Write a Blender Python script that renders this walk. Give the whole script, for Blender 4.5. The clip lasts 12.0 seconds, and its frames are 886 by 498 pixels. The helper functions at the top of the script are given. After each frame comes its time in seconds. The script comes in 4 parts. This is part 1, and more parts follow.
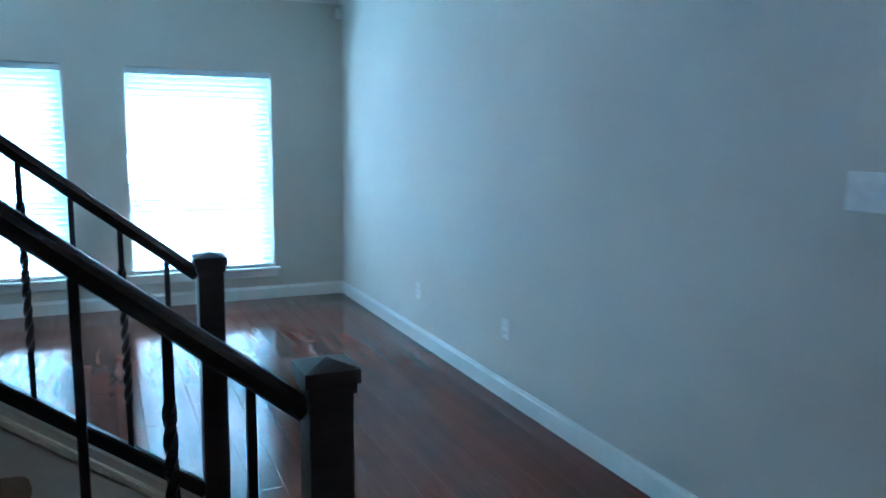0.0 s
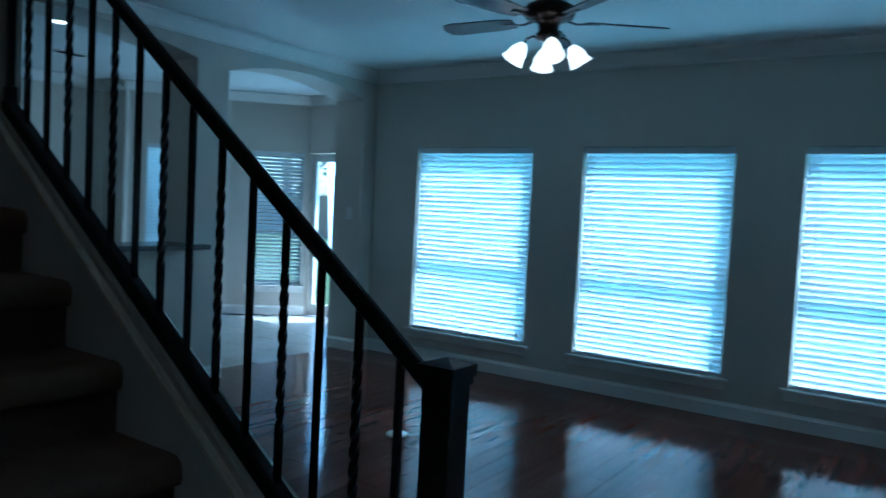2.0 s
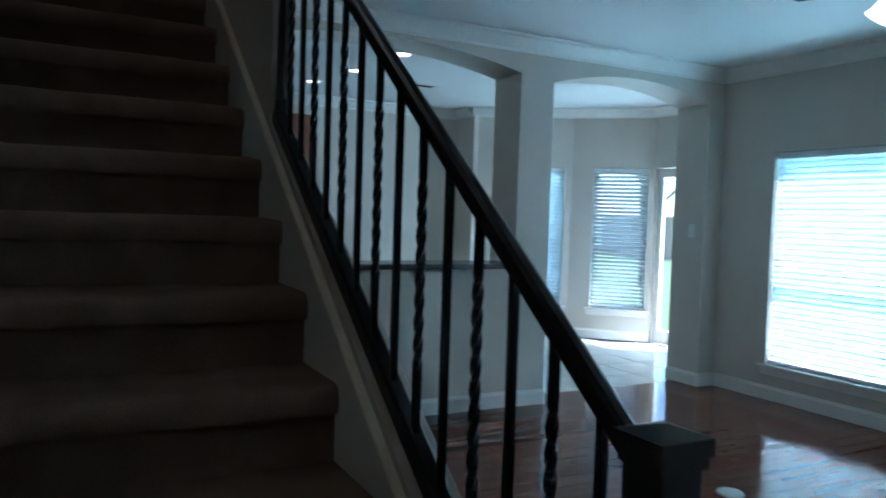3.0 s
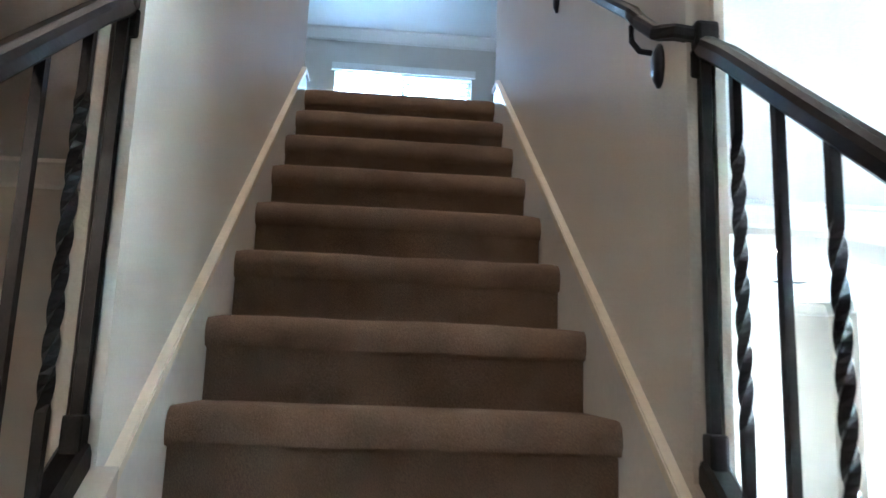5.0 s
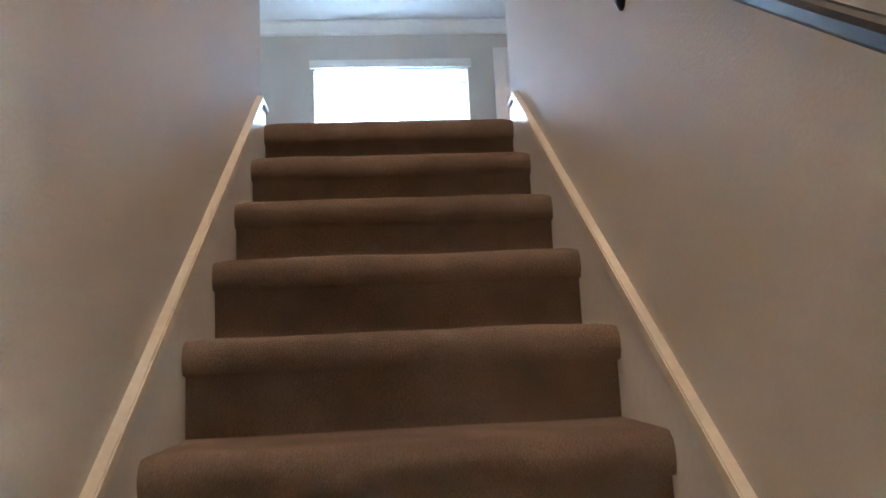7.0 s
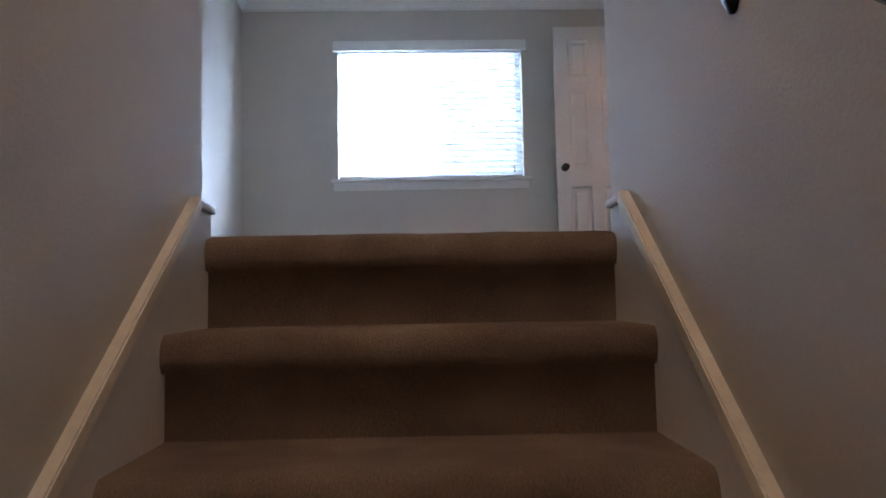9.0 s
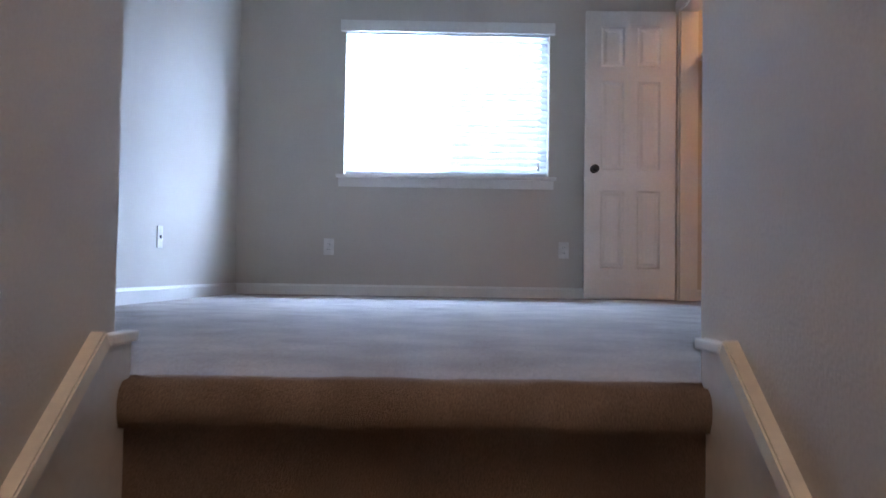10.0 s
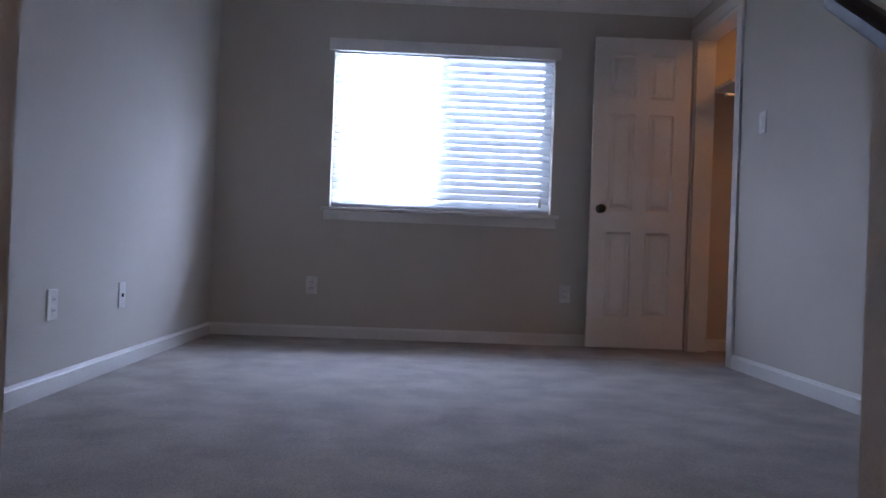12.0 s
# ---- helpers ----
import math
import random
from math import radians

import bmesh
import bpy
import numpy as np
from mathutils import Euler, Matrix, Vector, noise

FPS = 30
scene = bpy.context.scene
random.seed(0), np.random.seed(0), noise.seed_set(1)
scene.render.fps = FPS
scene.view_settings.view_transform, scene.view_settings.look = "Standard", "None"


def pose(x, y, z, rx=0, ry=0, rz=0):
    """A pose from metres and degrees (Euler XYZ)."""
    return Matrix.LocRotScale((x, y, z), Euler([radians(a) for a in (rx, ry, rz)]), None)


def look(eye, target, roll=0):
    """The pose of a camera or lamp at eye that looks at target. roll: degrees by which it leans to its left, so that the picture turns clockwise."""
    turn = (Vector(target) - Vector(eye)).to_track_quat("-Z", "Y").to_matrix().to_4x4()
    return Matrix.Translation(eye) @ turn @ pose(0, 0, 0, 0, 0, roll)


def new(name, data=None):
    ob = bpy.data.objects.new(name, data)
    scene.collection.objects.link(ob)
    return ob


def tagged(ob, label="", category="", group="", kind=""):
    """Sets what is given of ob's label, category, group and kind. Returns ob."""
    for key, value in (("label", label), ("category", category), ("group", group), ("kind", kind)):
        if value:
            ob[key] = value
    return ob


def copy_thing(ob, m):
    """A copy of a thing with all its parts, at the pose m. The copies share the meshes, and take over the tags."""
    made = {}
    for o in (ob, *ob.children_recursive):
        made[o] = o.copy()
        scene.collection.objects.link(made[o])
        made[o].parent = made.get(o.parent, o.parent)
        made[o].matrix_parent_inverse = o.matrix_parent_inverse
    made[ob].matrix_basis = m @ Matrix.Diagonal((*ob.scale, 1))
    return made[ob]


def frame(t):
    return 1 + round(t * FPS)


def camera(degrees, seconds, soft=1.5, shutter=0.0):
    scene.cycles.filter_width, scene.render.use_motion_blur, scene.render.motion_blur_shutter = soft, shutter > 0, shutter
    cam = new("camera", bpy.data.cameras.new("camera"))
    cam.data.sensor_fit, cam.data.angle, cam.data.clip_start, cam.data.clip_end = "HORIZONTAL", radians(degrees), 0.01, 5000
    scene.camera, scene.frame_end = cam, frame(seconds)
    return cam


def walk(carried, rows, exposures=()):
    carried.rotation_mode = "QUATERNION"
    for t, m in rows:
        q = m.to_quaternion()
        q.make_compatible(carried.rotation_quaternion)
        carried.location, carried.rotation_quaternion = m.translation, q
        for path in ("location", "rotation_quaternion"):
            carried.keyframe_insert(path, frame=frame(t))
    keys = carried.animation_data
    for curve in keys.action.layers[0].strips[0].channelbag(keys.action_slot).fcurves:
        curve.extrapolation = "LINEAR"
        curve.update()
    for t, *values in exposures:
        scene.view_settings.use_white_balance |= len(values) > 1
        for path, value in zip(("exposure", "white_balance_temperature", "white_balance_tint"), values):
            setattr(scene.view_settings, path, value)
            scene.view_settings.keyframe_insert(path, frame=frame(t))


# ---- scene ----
cam = camera(61.2, 12.0, soft=1.5, shutter=0.3)
WALK = [
    (0, pose(-1.711, -3.619, 1.495, 81.29, -0.70, -114.53)),
    (0.5, pose(-1.497, -4.050, 1.462, 83.06, -0.21, -98.19)),
    (0.7, pose(-1.533, -4.186, 1.488, 83.78, -0.83, -92.95)),
    (1, pose(-1.617, -4.455, 1.521, 84.75, -1.00, -84.41)),
    (1.5, pose(-1.187, -4.680, 1.482, 86.11, -1.99, -70.53)),
    (2, pose(-0.748, -4.723, 1.455, 86.81, -2.90, -55.75)),
    (2.5, pose(-0.430, -4.732, 1.425, 87.30, -2.94, -40.47)),
    (3, pose(-0.196, -4.601, 1.409, 87.50, -1.80, -28.01)),
    (3.5, pose(-0.091, -4.200, 1.458, 93.53, -2.07, -20.28)),
    (3.7, pose(-0.024, -3.961, 1.506, 96.47, -1.80, -17.31)),
    (5.3, pose(-0.054, -3.217, 1.911, 100.61, -2.26, -3.88)),
    (5.5, pose(-0.046, -3.109, 1.957, 100.90, -2.32, -3.06)),
    (6, pose(0.041, -2.923, 2.071, 99.62, -0.90, 0.86)),
    (6.5, pose(-0.045, -2.825, 2.162, 99.35, 0.32, -3.31)),
    (7, pose(-0.036, -2.582, 2.317, 98.32, 2.61, -4.14)),
    (7.2, pose(-0.036, -2.497, 2.387, 97.77, 2.78, -4.55)),
    (8.8, pose(0.024, -1.687, 2.919, 95.71, 1.10, -1.57)),
    (9, pose(0.029, -1.605, 3.001, 94.68, 1.05, -1.25)),
    (9.5, pose(0.077, -1.370, 3.150, 93.21, 1.77, 0.55)),
    (10, pose(0.028, -1.118, 3.335, 91.85, -0.88, -0.50)),
    (10.5, pose(0.029, -1.000, 3.492, 90.36, -2.25, -0.62)),
    (11, pose(0.022, -0.879, 3.584, 90.42, -1.61, -0.53)),
    (11.5, pose(-0.025, -0.770, 3.653, 90.89, -1.93, -0.93)),
    (12, pose(-0.050, -0.740, 3.732, 90.48, -2.19, -1.92)),
]
# seconds, stops, kelvin, tint
EXPOSURES = [
    (0.0, 3.7, 4300, 2), (0.3, 2.75, 4550, 0), (0.6, 1.7, 4550, -1), (1.2, 1.3, 4000, -5), (2.4, 1.5, 4200, -3), (3.0, 2.4, 4800, 4),
    (3.7, 4.05, 5350, 10), (5.3, 5.77, 5700, 15), (6.2, 5.95, 6050, 20), (7.2, 5.85, 6800, 24), (8.8, 4.75, 6900, 30), (10.0, 4.88, 6600, 32), (11.0, 4.6, 6650, 36), (12.0, 3.58, 6950, 42),
]
walk(cam, WALK, EXPOSURES)

# ---- light ----
SUN_DIR = Vector((0.46, -0.32, 0.83)).normalized()
world = bpy.data.worlds.new("world")
scene.world = world
world.use_nodes = True
wn = world.node_tree
sky = wn.nodes.new("ShaderNodeTexSky")
sky.sky_type, sky.sun_disc = "NISHITA", False
sky.sun_elevation, sky.sun_rotation = math.asin(SUN_DIR.z), math.atan2(SUN_DIR.x, SUN_DIR.y)
wn.links.new(sky.outputs[0], wn.nodes["Background"].inputs[0])
wn.nodes["Background"].inputs[1].default_value = 0.15
sun = new("sun", bpy.data.lights.new("sun", "SUN"))
sun.data.energy, sun.data.angle, sun.data.color = 5.0, radians(0.6), (1.0, 0.94, 0.86)
sun.matrix_world = look(SUN_DIR * 20, (0, 0, 0))


def window_light(x, y, z, to, w, h, power, color):
    """Skylight that enters through a window opening."""
    lamp = new("window_skylight", bpy.data.lights.new("window_skylight", "AREA"))
    lamp.data.shape, lamp.data.size, lamp.data.size_y = "RECTANGLE", w, h
    lamp.data.energy, lamp.data.color = power, color
    lamp.matrix_world = look((x, y, z), to)
    return lamp

COOL = (0.34, 0.84, 1.0)
for wy in (-1.095, -2.774, -4.430):
    window_light(5.246, wy, 1.13, (0, wy, 1.05), 1.20, 1.70, 6.8, COOL)
window_light(0.085, 4.78, 4.72, (0.085, 2.6, 3.5), 1.50, 1.10, 13.0, (0.42, 0.70, 1.0))
# nook: back window and glazed door
window_light(5.06, 3.13, 1.22, (4.3, 2.0, 1.0), 0.80, 1.50, 1.6, (0.62, 0.90, 1.0))
window_light(6.36, 1.53, 1.10, (4.0, 1.3, 0.9), 0.60, 1.70, 7.0, (0.70, 0.92, 1.0))

# ---- measures (metres; the stair rises along +y, its top nosing is at y = 0) ----
STEPS = 16
RISE, GOING = 3.171 / STEPS, 0.263
UP = 3.171            # upper floor
CEIL = 2.745          # lower ceiling
UPCEIL = UP + 2.305    # upper ceiling
HALF = 0.445          # half width of the treads
WALL_IN, WALL_OUT = 0.457, 0.526
WALL_END = -2.14     # where the stair enters between walls
EAST, SOUTH, NORTH, WEST = 5.016, -5.668, 0.045, -3.3
RAIL_X = 0.487        # railing at the wall's end
NEWEL_X = {1: 0.512, -1: 0.575}  # railings at the newel posts
NEWEL_Y = -3.895
HEAD_Y = {1: 0.11, -1: 0.04}  # where the stair's walls end upstairs
BED_W, BED_E, BED_N = -1.380, 1.705, 4.135
SLOPE = RISE / GOING


def nose_z(y):
    """Height of the line through the nosings."""
    return UP + y * SLOPE


# ---- materials ----
def material(name, color, rough=0.6, metal=0.0, color2=None, scale=8.0, fine=120.0, bump=0.15, grain=0.08, rough_var=0.1, spec=0.5, detail=4.0, stretch=(1, 1, 1), emit=None, island=0.0):
    """A procedural surface: a base colour that varies at a coarse and at a fine scale, with fine relief."""
    m = bpy.data.materials.new(name)
    m.use_nodes = True
    nt = m.node_tree
    b = nt.nodes["Principled BSDF"]
    b.inputs["Metallic"].default_value = metal
    b.inputs["Specular IOR Level"].default_value = spec
    mp = nt.nodes.new("ShaderNodeMapping")
    mp.inputs["Scale"].default_value = stretch
    geo = nt.nodes.new("ShaderNodeNewGeometry")
    nt.links.new(geo.outputs["Position"], mp.inputs["Vector"])
    n1 = nt.nodes.new("ShaderNodeTexNoise")
    n1.inputs["Scale"].default_value, n1.inputs["Detail"].default_value = scale, detail
    n2 = nt.nodes.new("ShaderNodeTexNoise")
    n2.inputs["Scale"].default_value, n2.inputs["Detail"].default_value = fine, 3.0
    nt.links.new(mp.outputs[0], n1.inputs["Vector"])
    nt.links.new(mp.outputs[0], n2.inputs["Vector"])
    mix = nt.nodes.new("ShaderNodeMix")
    mix.data_type = "RGBA"
    c2 = color2 or tuple(c * 0.86 for c in color)
    mix.inputs["A"].default_value, mix.inputs["B"].default_value = (*color, 1), (*c2, 1)
    ramp = nt.nodes.new("ShaderNodeMapRange")
    ramp.inputs["From Min"].default_value, ramp.inputs["From Max"].default_value = 0.35, 0.65
    nt.links.new(n1.outputs["Fac"], ramp.inputs["Value"])
    nt.links.new(ramp.outputs[0], mix.inputs["Factor"])
    hsv = nt.nodes.new("ShaderNodeHueSaturation")
    nt.links.new(mix.outputs["Result"], hsv.inputs["Color"])
    vr = nt.nodes.new("ShaderNodeMapRange")
    vr.inputs["From Min"].default_value, vr.inputs["From Max"].default_value = 0.3, 0.7
    vr.inputs["To Min"].default_value, vr.inputs["To Max"].default_value = 1 - grain, 1 + grain
    nt.links.new(n2.outputs["Fac"], vr.inputs["Value"])
    last = vr.outputs[0]
    if island:
        info = nt.nodes.new("ShaderNodeObjectInfo")
        ir = nt.nodes.new("ShaderNodeMapRange")
        ir.inputs["To Min"].default_value, ir.inputs["To Max"].default_value = 1 - island, 1 + island
        nt.links.new(info.outputs["Random"], ir.inputs["Value"])
        mul = nt.nodes.new("ShaderNodeMath")
        mul.operation = "MULTIPLY"
        nt.links.new(last, mul.inputs[0])
        nt.links.new(ir.outputs[0], mul.inputs[1])
        last = mul.outputs[0]
    nt.links.new(last, hsv.inputs["Value"])
    nt.links.new(hsv.outputs[0], b.inputs["Base Color"])
    rr = nt.nodes.new("ShaderNodeMapRange")
    rr.inputs["To Min"].default_value, rr.inputs["To Max"].default_value = max(0.02, rough - rough_var), min(1, rough + rough_var)
    nt.links.new(n1.outputs["Fac"], rr.inputs["Value"])
    nt.links.new(rr.outputs[0], b.inputs["Roughness"])
    if bump:
        bp = nt.nodes.new("ShaderNodeBump")
        bp.inputs["Strength"].default_value, bp.inputs["Distance"].default_value = bump, 0.004
        nt.links.new(n2.outputs["Fac"], bp.inputs["Height"])
        nt.links.new(bp.outputs[0], b.inputs["Normal"])
    if emit:
        b.inputs["Emission Color"].default_value, b.inputs["Emission Strength"].default_value = (*emit[0], 1), emit[1]
    return m


PAINT = material("wall_paint", (0.62, 0.57, 0.50), 0.75, color2=(0.59, 0.54, 0.475), scale=1.3, fine=160, bump=0.35, grain=0.03)
CEILING = material("ceiling_paint", (0.74, 0.74, 0.72), 0.85, color2=(0.70, 0.70, 0.68), scale=1.0, fine=90, bump=0.5, grain=0.04)
TRIM = material("white_trim_paint", (0.80, 0.78, 0.74), 0.42, color2=(0.76, 0.74, 0.69), scale=3, fine=60, bump=0.05, grain=0.03)
CREAM = material("cream_cap_paint", (0.86, 0.79, 0.66), 0.4, color2=(0.82, 0.74, 0.60), scale=4, fine=60, bump=0.05, grain=0.04)
CARPET = material("brown_carpet", (0.33, 0.240, 0.178), 0.95, color2=(0.25, 0.178, 0.130), scale=7, fine=420, bump=1.0, grain=0.28, spec=0.1)
# same carpet as the stair, with window light put into a paler, greyer tone
CARPET_UP = material("window_lit_carpet", (0.48, 0.43, 0.39), 0.95, color2=(0.375, 0.335, 0.305), scale=5.0, fine=260, bump=1.0, grain=0.24, spec=0.1)
WOOD = material("red_brown_floorboard", (0.158, 0.057, 0.037), 0.11, color2=(0.118, 0.042, 0.027), scale=5, fine=34, bump=0, grain=0.12, rough_var=0.015, stretch=(0.25, 3, 1), spec=0.2, island=0.12)
JOINT = material("dark_joint", (0.03, 0.014, 0.010), 0.7, scale=5, fine=50, bump=0)
IRON = material("black_wrought_iron", (0.012, 0.011, 0.012), 0.34, metal=0.5, color2=(0.020, 0.018, 0.018), scale=20, fine=200, bump=0.12, grain=0.2)
BLACKWOOD = material("black_stained_wood", (0.011, 0.009, 0.009), 0.38, color2=(0.022, 0.017, 0.016), scale=12, fine=60, bump=0.08, grain=0.25, stretch=(4, 0.6, 4))
BLIND = material("white_blind_slat", (0.80, 0.80, 0.78), 0.45, color2=(0.76, 0.76, 0.74), scale=4, fine=50, bump=0.03, grain=0.02)
SCREEN = bpy.data.materials.new("insect_screen_mesh")
SCREEN.use_nodes = True
sn = SCREEN.node_tree
s_clear, s_mix = sn.nodes.new("ShaderNodeBsdfTransparent"), sn.nodes.new("ShaderNodeMixShader")
sn.nodes["Principled BSDF"].inputs["Base Color"].default_value = (0.05, 0.05, 0.055, 1)
sn.nodes["Principled BSDF"].inputs["Roughness"].default_value = 0.7
s_mix.inputs[0].default_value = 0.52
sn.links.new(s_clear.outputs[0], s_mix.inputs[1])
sn.links.new(sn.nodes["Principled BSDF"].outputs[0], s_mix.inputs[2])
sn.links.new(s_mix.outputs[0], sn.nodes["Material Output"].inputs[0])
nt = BLIND.node_tree  # translucent slats let some sun through
tr = nt.nodes.new("ShaderNodeBsdfTranslucent")
tr.inputs["Color"].default_value = (0.86, 0.90, 0.92, 1)
mx = nt.nodes.new("ShaderNodeMixShader")
mx.inputs[0].default_value = 0.56
nt.links.new(nt.nodes["Principled BSDF"].outputs[0], mx.inputs[1])
nt.links.new(tr.outputs[0], mx.inputs[2])
nt.links.new(mx.outputs[0], nt.nodes["Material Output"].inputs["Surface"])
VINYL = material("white_vinyl_frame", (0.78, 0.79, 0.80), 0.4, scale=5, fine=60, bump=0.02, grain=0.02)
PLATE = material("white_plastic_plate", (0.82, 0.80, 0.76), 0.35, scale=20, fine=80, bump=0.02, grain=0.02)
SLOT = material("dark_slot", (0.05, 0.05, 0.05), 0.6, scale=20, fine=80, bump=0)
BRONZE = material("dark_bronze", (0.045, 0.030, 0.024), 0.35, metal=0.8, scale=20, fine=90, bump=0.05, grain=0.2)
BLADE = material("dark_walnut_blade", (0.045, 0.030, 0.024), 0.4, color2=(0.03, 0.02, 0.016), scale=6, fine=40, bump=0.05, grain=0.25, stretch=(1, 5, 1))
GLOW = material("lit_frosted_glass", (0.9, 0.88, 0.82), 0.4, scale=5, fine=50, bump=0, emit=((1.0, 0.86, 0.68), 0.8))
SPOT = material("lit_downlight", (0.9, 0.88, 0.82), 0.4, scale=5, fine=50, bump=0, emit=((1.0, 0.84, 0.64), 1.6))
# glow of the added fill lamp over the entry
HALL_FILL = material("hall_fill_glow", (0.9, 0.86, 0.78), 0.4, scale=5, fine=50, bump=0, emit=((1.0, 0.80, 0.58), 1.9))
WARM = material("lit_warm_glass", (0.9, 0.8, 0.6), 0.4, scale=5, fine=50, bump=0, emit=((1.0, 0.52, 0.18), 1.0))
TILE = material("pale_floor_tile", (0.40, 0.38, 0.35), 0.22, color2=(0.34, 0.32, 0.29), scale=4, fine=40, bump=0.05, grain=0.06, island=0.06)
GROUT = material("grey_grout", (0.22, 0.21, 0.20), 0.85, scale=10, fine=80, bump=0.2)
COUNTER = material("dark_granite", (0.06, 0.055, 0.055), 0.22, color2=(0.12, 0.11, 0.10), scale=60, fine=250, bump=0.02, grain=0.3)
LAWN = material("mown_grass", (0.06, 0.10, 0.03), 0.9, color2=(0.09, 0.12, 0.04), scale=2, fine=60, bump=0.8, grain=0.3)
FENCE = material("weathered_fence_board", (0.34, 0.25, 0.17), 0.85, color2=(0.27, 0.20, 0.14), scale=3, fine=30, bump=0.3, grain=0.2, stretch=(3, 3, 0.3), island=0.2)
BRICK = material("pale_brick", (0.42, 0.30, 0.24), 0.85, color2=(0.35, 0.25, 0.20), scale=6, fine=60, bump=0.4, grain=0.15)
SHINGLE = material("grey_roof_shingle", (0.15, 0.14, 0.13), 0.9, scale=6, fine=60, bump=0.5, grain=0.2)
LEAF = material("green_leaf", (0.07, 0.12, 0.03), 0.55, color2=(0.10, 0.15, 0.04), scale=3, fine=40, bump=0.1, grain=0.3)
BARK = material("brown_bark", (0.10, 0.075, 0.055), 0.9, scale=8, fine=40, bump=0.8, grain=0.3)
CABINET = material("reddish_cabinet_wood", (0.22, 0.095, 0.055), 0.4, color2=(0.17, 0.07, 0.04), scale=6, fine=40, bump=0.05, grain=0.2, stretch=(4, 4, 0.4))
CHROME = material("dark_nickel", (0.10, 0.095, 0.09), 0.22, metal=1.0, scale=20, fine=90, bump=0.0)
BRASS = material("aged_hinge_metal", (0.35, 0.33, 0.30), 0.35, metal=1.0, scale=20, fine=90, bump=0.0)
glass = bpy.data.materials.new("window_glass")
glass.use_nodes = True
gb = glass.node_tree.nodes["Principled BSDF"]
gb.inputs["Base Color"].default_value, gb.inputs["Roughness"].default_value = (1, 1, 1, 1), 0.0
gb.inputs["Transmission Weight"].default_value, gb.inputs["IOR"].default_value = 1.0, 1.45


# ---- mesh tools ----
def mesh_of(bm, name, mat, smooth=False):
    bmesh.ops.recalc_face_normals(bm, faces=bm.faces)
    me = bpy.data.meshes.new(name)
    bm.to_mesh(me)
    bm.free()
    me.materials.append(mat)
    if smooth:
        for p in me.polygons:
            p.use_smooth = True
    return me


def part(name, bm, mat, parent=None, label="", smooth=False):
    ob = new(name, mesh_of(bm, name, mat, smooth))
    if parent:
        ob.parent = parent
    return tagged(ob, label)


def thing(name, label, category, group="", kind="", at=None):
    e = new(name)
    if at:
        e.location = at
    return tagged(e, label, category, group, kind)


def add_box(bm, x0, x1, y0, y1, z0, z1, m=None):
    vs = [bm.verts.new((x, y, z)) for x in (x0, x1) for y in (y0, y1) for z in (z0, z1)]
    for f in ((0, 1, 3, 2), (4, 6, 7, 5), (0, 4, 5, 1), (2, 3, 7, 6), (0, 2, 6, 4), (1, 5, 7, 3)):
        bm.faces.new([vs[i] for i in f])
    if m:
        for v in vs:
            v.co = m @ v.co
    return vs


def box(*d, bevel=0.0, seg=2):
    bm = bmesh.new()
    add_box(bm, *d)
    if bevel:
        bmesh.ops.bevel(bm, geom=bm.edges[:], offset=bevel, segments=seg, affect="EDGES", profile=0.6)
    return bm


def boxes(rows):
    bm = bmesh.new()
    for d in rows:
        add_box(bm, *d)
    return bm


def add_prism(bm, pts, axis, a, b):
    """Extrude a closed outline along an axis. Outline coordinates are the other two axes in order."""
    def at(p, w):
        return {"x": (w, p[0], p[1]), "y": (p[0], w, p[1]), "z": (p[0], p[1], w)}[axis]
    va = [bm.verts.new(at(p, a)) for p in pts]
    vb = [bm.verts.new(at(p, b)) for p in pts]
    bm.faces.new(va)
    bm.faces.new(vb[::-1])
    for i in range(len(pts)):
        j = (i + 1) % len(pts)
        bm.faces.new((va[i], vb[i], vb[j], va[j]))


def prism(pts, axis, a, b):
    bm = bmesh.new()
    add_prism(bm, pts, axis, a, b)
    return bm


def add_sweep(bm, path, outline, up=Vector((0, 0, 1)), twist=0.0):
    """Sweep an outline (side, up) along a path of points."""
    rings = []
    n = len(path)
    for i, p in enumerate(path):
        p = Vector(p)
        d = (Vector(path[min(i + 1, n - 1)]) - Vector(path[max(i - 1, 0)])).normalized()
        side = d.cross(up)
        side = side.normalized() if side.length > 1e-5 else Vector((1, 0, 0))
        u = side.cross(d).normalized()
        a = twist * i / max(1, n - 1)
        c, s = math.cos(a), math.sin(a)
        rings.append([bm.verts.new(p + side * (x * c - y * s) + u * (x * s + y * c)) for x, y in outline])
    k = len(outline)
    for r0, r1 in zip(rings, rings[1:]):
        for i in range(k):
            bm.faces.new((r0[i], r0[(i + 1) % k], r1[(i + 1) % k], r1[i]))
    bm.faces.new(rings[0][::-1])
    bm.faces.new(rings[-1])


def sweep(path, outline, up=Vector((0, 0, 1)), twist=0.0):
    bm = bmesh.new()
    add_sweep(bm, path, outline, up, twist)
    return bm


def round_outline(w, h, n=12, power=2.0):
    """An oval or softly squared outline."""
    out = []
    for i in range(n):
        a = 2 * math.pi * i / n
        c, s = math.cos(a), math.sin(a)
        out.append((w / 2 * math.copysign(abs(c) ** (2 / power), c), h / 2 * math.copysign(abs(s) ** (2 / power), s)))
    return out


